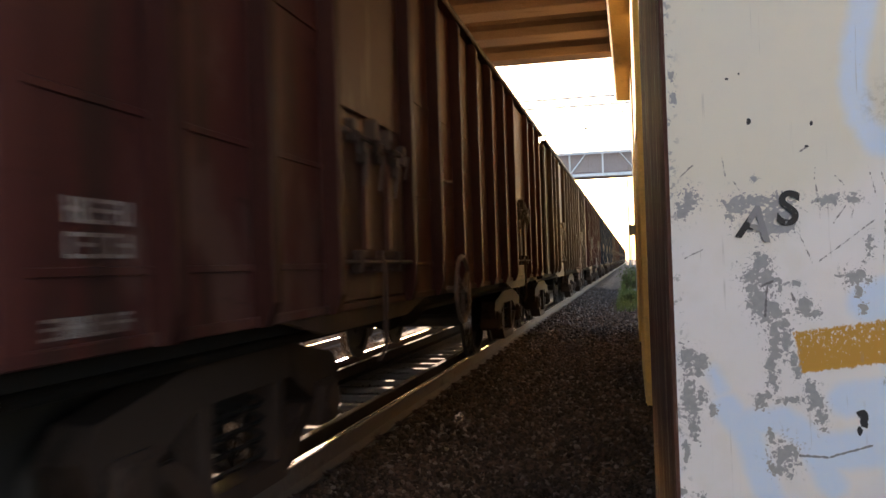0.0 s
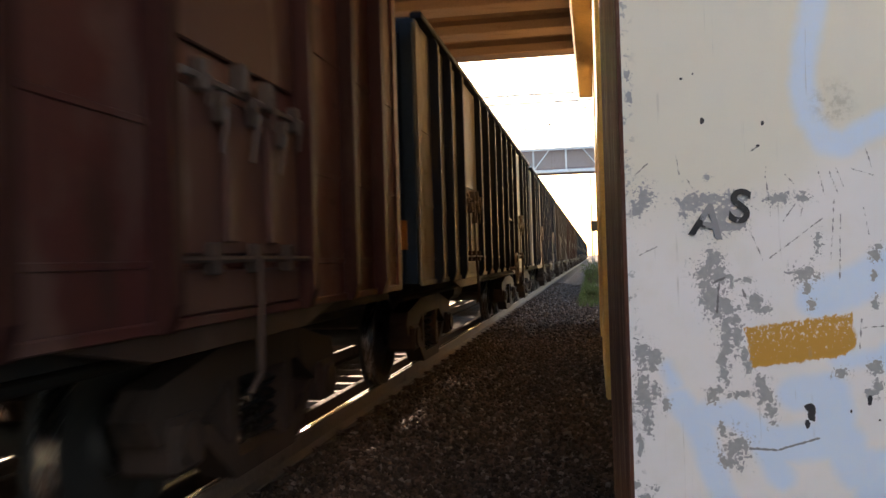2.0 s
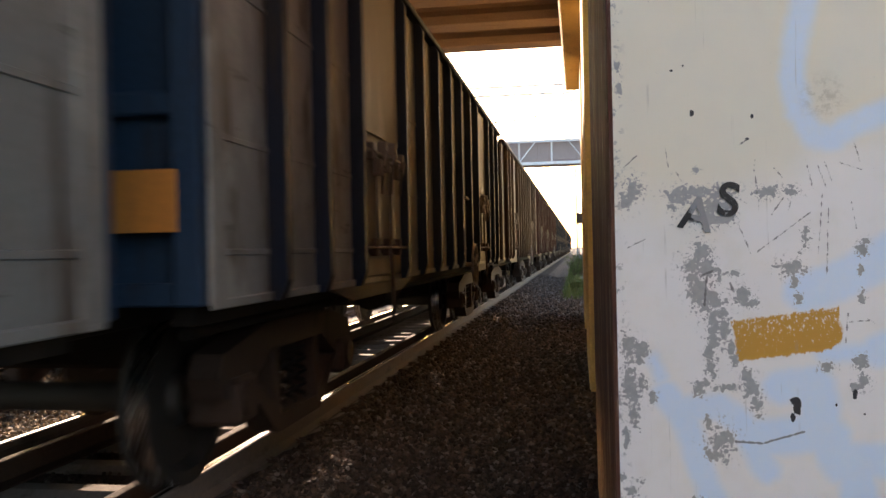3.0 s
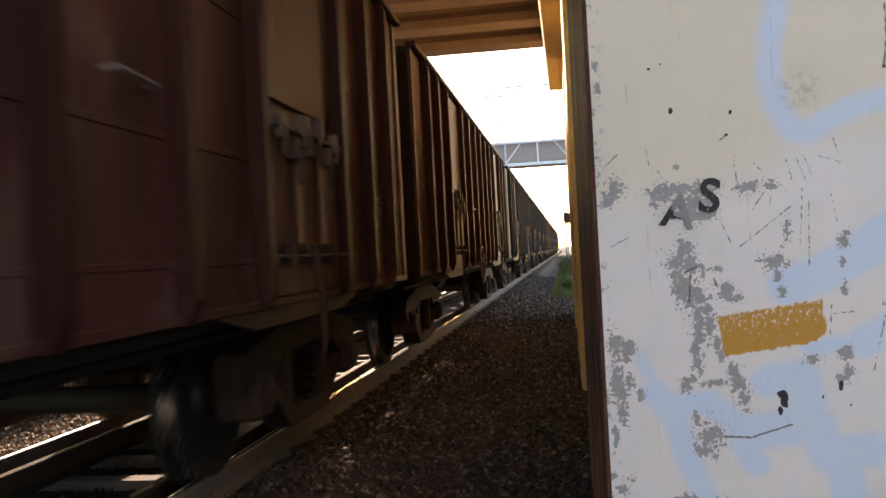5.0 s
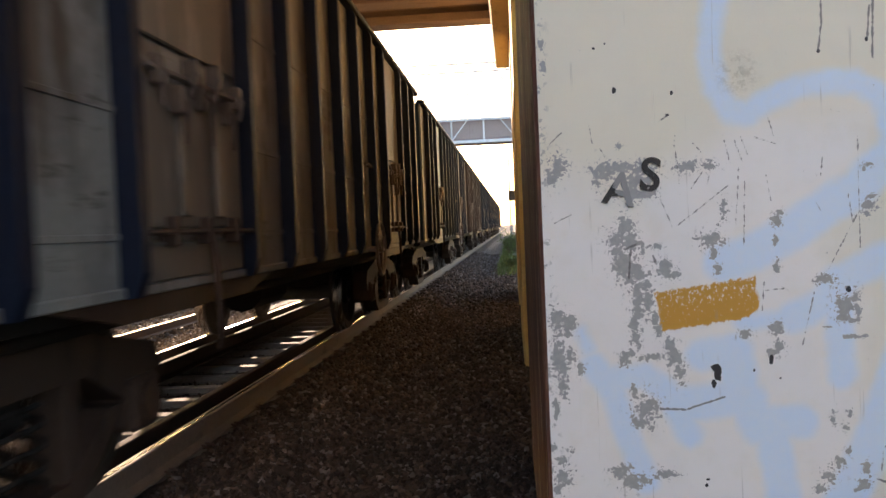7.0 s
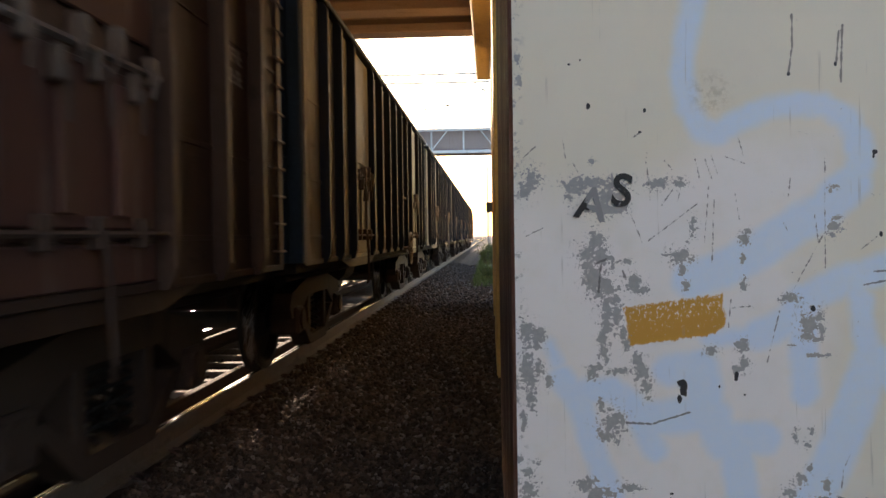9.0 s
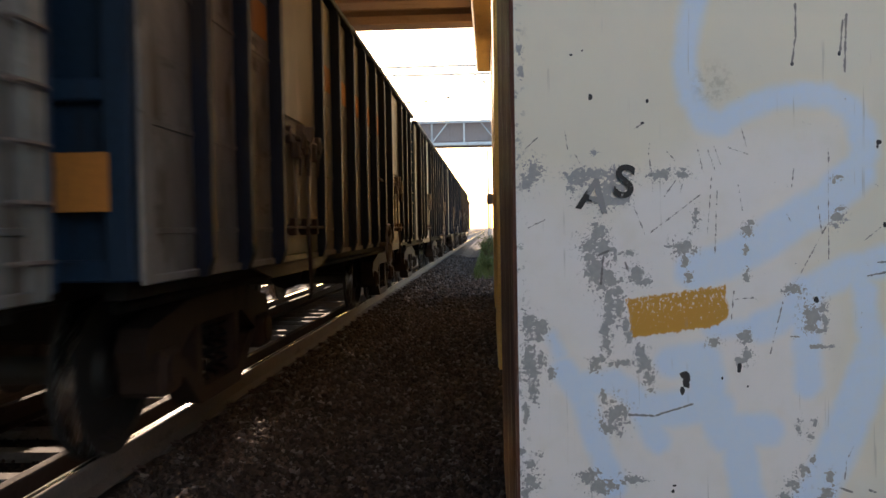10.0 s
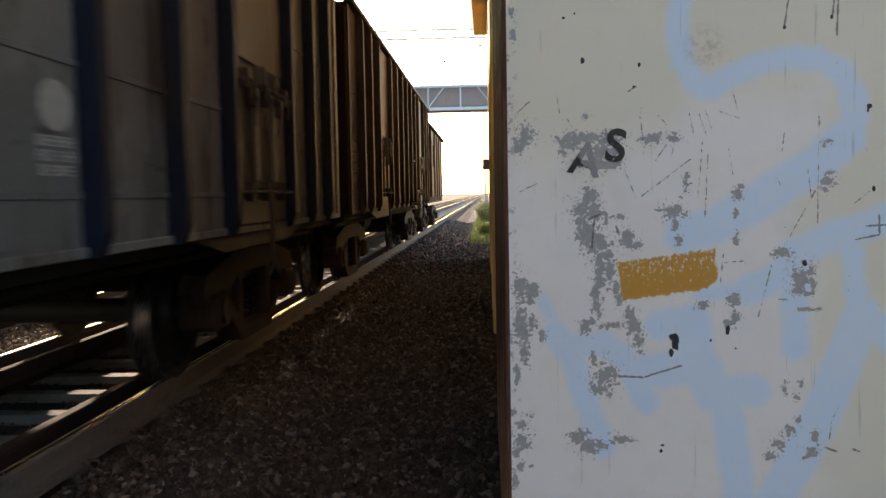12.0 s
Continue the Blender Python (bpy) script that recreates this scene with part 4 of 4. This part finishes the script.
            for q, dz, lean, drop in STRAPS:
                st = part("hinge_strap", shared(("hinge_strap", sx, q), lambda: strap_shape(sx, dz, lean, drop), M["strap"]), M["strap"], door)
                st.location = (0, y0 + (y1 - y0) * q, 0)
            part("locking_bar", shared(("locking_bar", sx, y0), lambda: bar_shape(sx, y0, y1), M["bogie"]), M["bogie"], door)
            part("lever", shared(("lever", sx, y0), lambda: lever_shape(sx, (y0 + y1) / 2), M["bogie"]), M["bogie"], door)
            part("valance", shared(("valance", livery, sx, y0), lambda: valance_shape(sx, y0, y1), M["rustbrown"]), M["rustbrown"], w)
        hy = 7.86 if sx > 0 else 7.88
        if wheel:
            hw = part("handwheel", shared(("handwheel", sx), lambda: wheel_rim(sx), M["handrail"]), M["handrail"], w, "worn steel brake handwheel")
            hw.location = (0, hy, 1.06)
        part("handle", shared(("handle", sx), lambda: Shape().path([(sx * 1.57, hy - .14, 1.95), (sx * 1.63, hy - .12, 1.96), (sx * 1.63, hy + .14, 1.94), (sx * 1.57, hy + .16, 1.95)], .012), M["handrail"]), M["handrail"], w)
    for y in BOGIES:
        build_bogie(w, y)
    # faded lettering that cannot be read, as bars
    rng = random.Random(seed * 7 + 1)
    white = M["white_mark"]
    for sx in (-1, 1):
        free = [i for i in range(14) if i not in (3, 10)]
        for i in rng.sample(free, 2 if scribbles else 0):
            y0, y1 = RIBS[i] + .13, RIBS[i + 1] - .13
            z = rng.choice([1.45, 1.8, 2.0, 2.35, 2.6])
            s = Shape()
            for k in range(rng.choice([1, 2, 3, 4])):
                a, b = sorted((sx * (HALF + .001), sx * (HALF + .004)))
                marks(s, rng, a, b, lambda q: q, y0, y1, z - k * .13, .09)
            tagged(part("lettering", s, white, w, "faded white lettering"), kind="stuff")
        if scribbles and rng.random() < .3:
            i = rng.choice(free)
            s = Shape()
            a = (RIBS[i] + RIBS[i + 1]) / 2
            x0, x1 = sorted((sx * (HALF + .001), sx * (HALF + .004)))
            s.prism([(a + .13 * math.cos(q * math.pi / 8), 2.0 + .13 * math.sin(q * math.pi / 8)) for q in range(16)], "x", x0, x1)
            part("painted_disc", s, white, w, "faded white disc")
    return w


def add_squares(w, spans, z, material, label, h=.26):
    """Coloured squares painted between the ribs on both sides."""
    for sx in (-1, 1):
        for i in spans:
            i = i if sx > 0 else 13 - i
            x0, x1 = sorted((sx * (HALF + .001), sx * (HALF + .005)))
            part("painted_square", Shape().box(x0, x1, RIBS[i] + .10, RIBS[i + 1] - .10, z, z + h), material, w, label)


def spot(k, off):
    """Side and place along the wagon of a mark that far behind its leading end, on the side towards the path."""
    return (-1, lambda y: BODY - y) if k in REVERSED else (1, lambda y: y)


def add_bars(k, off0, off1, z0, z1, rows=1, disc=False):
    """Rows of faded white lettering that cannot be read, or a disc."""
    sx, place = spot(k, off0)
    x0, x1 = sorted((sx * (HALF + .001), sx * (HALF + .004)))
    s, paint = Shape(), M["white_letter"] if k == 12 else M["white_block"] if k in (3, 15) else M["white_mark"]
    if disc:
        c, r, m = (off0 + off1) / 2, (off1 - off0) / 2, (z0 + z1) / 2
        s.prism([(place(c) + r * math.cos(q * math.pi / 10), m + (z1 - z0) / 2 * math.sin(q * math.pi / 10)) for q in range(20)], "x", x0, x1)
        part("painted_disc", s, M["white_block"], WAGONS[k], "faded white disc")
        return
    rng = random.Random(int(off0 * 100 + z0 * 10))
    h = (z1 - z0) / rows
    for i in range(rows):
        marks(s, rng, x0, x1, lambda q: place(q), off0, off1, z0 + i * h + h * .14, h * .74)
    tagged(part("lettering", s, paint, WAGONS[k], "faded white lettering"), kind="stuff")


def add_text(k, text, off, z, size):
    sx, place = spot(k, off)
    ob = part("lettering", letters(text, size, M["white_letter"], bold=0.008), M["white_letter"], WAGONS[k], "white painted letters")
    ob.matrix_basis = pose(sx * (HALF + .004), place(off), z, 0, 0, 90 * sx)


LABELS = {"maroon": "maroon open freight wagon with ribbed steel sides and coal",
          "grey": "grey open freight wagon with blue ribs and ends",
          "brown": "rusty brown open freight wagon with ribbed steel sides"}
LIVERY = {-1: "maroon", 0: "maroon", 1: "brown", 2: "maroon", 3: "grey", 4: "grey", 5: "brown", 6: "maroon", 7: "maroon", 8: "grey",
          9: "grey", 10: "grey", 11: "brown", 12: "grey", 13: "grey", 14: "grey", 15: "grey", 16: "brown"}
REVERSED = {0, 2, 7, 15}
WAGONS = {}
for k, livery in LIVERY.items():
    WAGONS[k] = build_wagon(livery, LABELS[livery], k + 3, k not in (0, 2, 3, 6, 7, 12, 15), k != 6, k in (11, 12, 13, 14))
add_squares(WAGONS[7], (5, 6, 7, 8, 9), 2.60, M["yellow_mark"], "yellow painted square", .3)
add_squares(WAGONS[8], (0,), 2.2, M["yellow_mark"], "yellow painted square", .18)
add_squares(WAGONS[13], (2, 4, 5, 6, 7, 8), 2.60, M["orange_mark"], "orange painted square", .24)
add_squares(WAGONS[10], (4, 5), 1.6, M["orange_mark"], "orange painted square", .3)
add_text(12, "E", 4.95, 1.51, .29)
add_text(12, "R", 5.2, 1.51, .29)
for row in ((12, 4.97, 5.47, 1.80, 2.02), (15, 7.0, 7.27, 1.34, 1.50, 3), (15, 7.02, 7.25, 1.51, 1.70, 1, True), (3, 5.0, 5.3, 1.74, 1.88), (3, 5.85, 6.2, 1.72, 1.92, 2),
            (3, 5.85, 6.2, 2.12, 2.30, 2), (3, 6.6, 7.0, 2.14, 2.32, 2), (0, 11.75, 11.97, 1.40, 1.60, 1, True), (0, .3, .6, 1.30, 1.50, 2), (0, .2, .62, 1.08, 1.16), (7, 11.6, 12.05, 1.9, 2.12, 2),
            (2, .16, .62, 1.88, 2.02, 2), (2, .16, .62, 1.66, 1.80, 2), (2, .2, .6, 1.12, 1.27, 3), (2, .88, 1.35, 2.04, 2.18), (6, 11.6, 12.05, 1.38, 1.80, 4), (13, .9, 1.3, 1.8, 1.95), (12, 12.3, 12.7, 1.9, 2.2, 2)):
    add_bars(*row)
for k in (3, 4, 13, 14, 15):
    part("end_plate", Shape().box(.98, 1.47, -.096, -.089, 1.36, 1.62, .003), M["orange_mark"], WAGONS[k], "orange plate on the blue wagon end")


def build_van():
    """The brake van at the tail: a cabin between two railed verandas."""
    w = thing("brake_van", "rusty red brake van with a curved roof and verandas", "brake van", "wagons of the train")
    m = M["maroon"]
    L = 8.2
    part("underframe", Shape().box(-1.45, 1.45, 0, L, 1.0, 1.18, .01).box(-.2, .2, .2, L - .2, .8, 1.0), M["under"], w)
    for sx in (-1, 1):
        a, b = sorted((sx * 1.45, sx * 1.50))
        s = Shape()
        s.box(a, b, 1.3, L - 1.3, 1.18, 2.1)
        s.box(a, b, 1.3, L - 1.3, 2.75, 3.2)
        for y0, y1 in ((1.3, 2.2), (3.0, 5.2), (6.0, L - 1.3)):
            s.box(a, b, y0, y1, 2.1, 2.75)
        part("side_wall", s, m, w)
        for y0 in (2.2, 5.2):
            c, e = sorted((sx * 1.465, sx * 1.475))
            part("window", Shape().box(c, e, y0, y0 + .8, 2.1, 2.75), M["under"], w, "dark dusty window pane")
        for y in (1.3, 2.9, 4.1, 5.3, L - 1.3):
            c, e = sorted((sx * 1.502, sx * 1.54))
            part("rib", Shape().box(c, e, y - .04, y + .04, 1.18, 3.2, .005), m, w)
        for y in (.05, L - .05):
            part("veranda_post", Shape().tube((sx * 1.44, y, 1.18), (sx * 1.44, y, 3.2), .03), m, w)
        for y0, y1 in ((.05, 1.3), (L - 1.3, L - .05)):
            part("veranda_panel", Shape().box(*sorted((sx * 1.43, sx * 1.46)), y0, y1, 1.18, 2.05), m, w)
    for y in (1.3, L - 1.3):
        part("end_wall", Shape().box(-1.45, 1.45, y - .02, y + .02, 1.18, 3.2), m, w)
    for y in (.03, L - .03):
        part("veranda_panel", Shape().box(-1.42, 1.42, y - .015, y + .015, 1.18, 2.05), m, w)
    arc = [(1.58 * math.cos(a), 3.2 + .38 * math.sin(a)) for a in [math.pi * i / 12 for i in range(13)]]
    part("roof", Shape().prism(arc + [(-1.58, 3.17), (1.58, 3.17)], "y", -.05, L + .05), M["under"], w, "dark curved roof")
    part("coupler", Shape().box(-.1, .1, -.36, 0, .92, 1.16, .02), M["under"], w)
    for y in (1.7, L - 1.7):
        build_bogie(w, y)
    return w


VAN = build_van()


# ---- beyond the bridge ----
def build_footbridge():
    y, z0, z1 = 61.0, 7.35, 8.95
    f = thing("footbridge", "steel truss footbridge with brown cladding across the line", "footbridge")
    part("bottom_chord", Shape().box(-16, 7, y - .12, y + .12, z0 - .12, z0 + .1, .01), M["truss"], f)
    part("top_chord", Shape().box(-16, 7, y - .1, y + .1, z1 - .1, z1 + .08, .01), M["truss"], f)
    part("cladding", Shape().box(-16, 7, y + .35, y + .40, z0 + .25, z1 + .12), M["clad"], f)
    part("walkway", Shape().box(-16, 7, y + .122, y + 2.6, z0 - .06, z0 + .1), M["clad"], f)
    part("far_cladding", Shape().box(-16, 7, y + 2.4, y + 2.45, z0 + .104, z1 + .12), M["clad"], f)
    x = 6.0
    post = Shape().box(-.06, .06, -.07, .07, z0 + .1, z1 - .1, .006).mesh("post", M["truss"])
    i = 0
    while x > -16:
        part("post", post, M["truss"], f).location = (x, y, 0)
        a, b = ((x, z0 + .1), (x - 1.1, z1 - .1)) if i % 2 else ((x - 1.2, z1 - .1), (x - 2.33, z0 + .1))
        part("diagonal", Shape().tube((a[0], y, a[1]), (b[0], y, b[1]), .05, 6), M["truss"], f)
        x -= 2.33
        i += 1
    for x in (5.6, -15.2):
        for dy in (0, 2.4):
            part("support", Shape().box(x - .12, x + .12, y + dy - .12, y + dy + .12, -.8, z0 - .124, .01), M["truss"], f)


def build_mast(x, y, h, label):
    m = thing("overhead_line_mast", label, "mast", "overhead line masts")
    part("pole", Shape().box(x - .07, x + .07, y - .08, y + .08, -.6, h, .01), M["mast"], m)
    part("footing", Shape().box(x - .3, x + .3, y - .3, y + .3, -.6, -.2, .02), M["sleeper"], m)
    return m


def build_portal():
    y = 42.0
    m = build_mast(3.35, y, 9.6, "galvanised overhead line mast with a lattice boom")
    boom = Shape()
    for z in (8.88, 9.30):
        boom.box(-12, 3.28, y - .04, y + .04, z - .035, z + .035)
    part("boom", boom, M["mast"], m, "lattice boom across the tracks")
    x = 3.2
    up = True
    while x > -11.5:
        part("lattice_bar", Shape().tube((x, y, 8.9 if up else 9.28), (x - .8, y, 9.28 if up else 8.9), .018, 5), M["mast"], m)
        x, up = x - .8, not up
    part("bracket", Shape().tube((3.28, y, 8.15), (2.45, y, 8.87), .03, 6).tube((3.28, y, 8.45), (2.85, y, 8.52), .025, 6).tube((2.85, y, 8.52), (2.9, y, 8.15), .02, 6), M["mast"], m)
    for x, z in ((0.6, 7.55), (-1.4, 7.35)):
        s = Shape().tube((x - .9, y, z), (x + .9, y, z + .25), .03, 6)
        part("cantilever_arm", s, M["mast"], m)
        part("dropper", Shape().tube((x, y, z + .1), (x, y, 8.86), .02, 5), M["mast"], m)
        for dx in (-.55, .55):
            ins = Shape()
            for i in range(5):
                ins.lathe([(.02, -.02), (.075, -.01), (.02, .02)], 10, "z", (x + dx, y, z - .2 + dx * .14 + .09 * i))
            part("insulator", ins, M["insulator"], m)
    build_mast(3.0, 75.0, 8.2, "slim galvanised overhead line mast")
    build_mast(3.2, 118.0, 8.2, "slim galvanised overhead line mast")


def build_shrub(x, y, h, r, seed):
    rng = random.Random(seed)
    b = thing("shrub", "dusty green shrub growing beside the gravel path", "shrub", "shrubs by the line")
    st, lv = Shape(), Shape()
    z0 = ground_z(x) - .03
    for i in range(26):
        a = rng.uniform(0, 2 * math.pi)
        tip = Vector((x + r * math.cos(a) * rng.uniform(.2, 1), y + r * math.sin(a) * rng.uniform(.2, 1), z0 + h * rng.uniform(.45, 1)))
        mid = Vector((x, y, z0)).lerp(tip, .5) + Vector((0, 0, .1))
        st.tube((x + rng.uniform(-.1, .1), y + rng.uniform(-.1, .1), z0), mid, .014, 5, .009)
        st.tube(mid, tip, .009, 5, .004)
        for j in range(26):
            p = mid.lerp(tip, rng.uniform(-.3, 1.05)) + Vector((rng.gauss(0, .09), rng.gauss(0, .09), rng.gauss(0, .07)))
            q = Euler((rng.uniform(0, 6), rng.uniform(0, 6), rng.uniform(0, 6))).to_matrix()
            l, w = rng.uniform(.05, .11), rng.uniform(.015, .035)
            lv.add([p + q @ Vector(c) for c in ((0, 0, 0), (l * .5, w, .01), (l, 0, 0), (l * .5, -w, .01))], [(0, 1, 2, 3)])
    part("stem", st, M["bark"], b)
    tagged(part("leaf_clump", lv, M["leaf"], b), kind="stuff")


def build_grass():
    rng = random.Random(9)
    s = Shape()
    for i in range(5200):
        x = 2.55 + abs(rng.gauss(0, .55))
        y = rng.uniform(26, 75)
        h = rng.uniform(.08, .38)
        a = rng.uniform(0, math.pi)
        z = ground_z(x) - .02
        dx, dy = .012 * math.cos(a), .012 * math.sin(a)
        lx, ly = rng.gauss(0, .1), rng.gauss(0, .1)
        s.add([(x - dx, y - dy, z), (x + dx, y + dy, z), (x + lx, y + ly, z + h)], [(0, 1, 2)])
    me = bpy.data.meshes.new("grass")
    me.from_pydata(s.v, [], s.f)
    me.materials.append(M["leaf"])
    tagged(new("grass", me), "dry green grass along the path", "grass", kind="stuff")


build_footbridge()
build_portal()
build_grass()
for i, (x, y, h, r) in enumerate([(2.95, 42, 1.15, .6), (3.3, 46, 1.3, .8), (3.05, 29.5, .55, .4), (3.5, 52, 1.4, 1.0), (2.9, 50, .9, .5)]):
    build_shrub(x, y, h, r, i + 2)


# ---- the train runs past towards the camera, slowing a little ----
LAG_TIMES = (0, .5, 1.3, 2, 3, 5, 5.5, 6, 6.6, 7.5, 9.5, 10, 10.5, 11, 11.5, 12)
LAG = (0, -.2, -.06, .38, .46, .18, .06, .18, .02, .6, .12, .6, .64, .52, .5, .05)


def train_way(t):
    """Metres run since the start: a steady pace with the small surges of a loose-coupled train."""
    return 18.0244 * t - 0.0307 * t * t - float(np.interp(t, LAG_TIMES, LAG))


def motions():
    times = [i * 0.5 for i in range(25)]
    ticks = [i / FPS for i in range(361)]
    cars = [(WAGONS[k], 1.95 + PITCH * k, BODY, k in REVERSED) for k in WAGONS] + [(VAN, 1.95 + PITCH * 17, 8.2, False)]
    for car, start, length, turned in cars:
        if turned:
            walk(car, [(t, pose(0, start + length - train_way(t), 0, 0, 0, 180)) for t in times])
        else:
            walk(car, [(t, pose(0, start - train_way(t), 0)) for t in times])
        for ob in car.children_recursive:
            if "turns" in ob:
                x, y, z = ob.location
                sign = -1 if turned else 1
                walk(ob, [(t, pose(x, y, z, sign * math.degrees(train_way(t) / WHEEL_R))) for t in ticks])


motions()
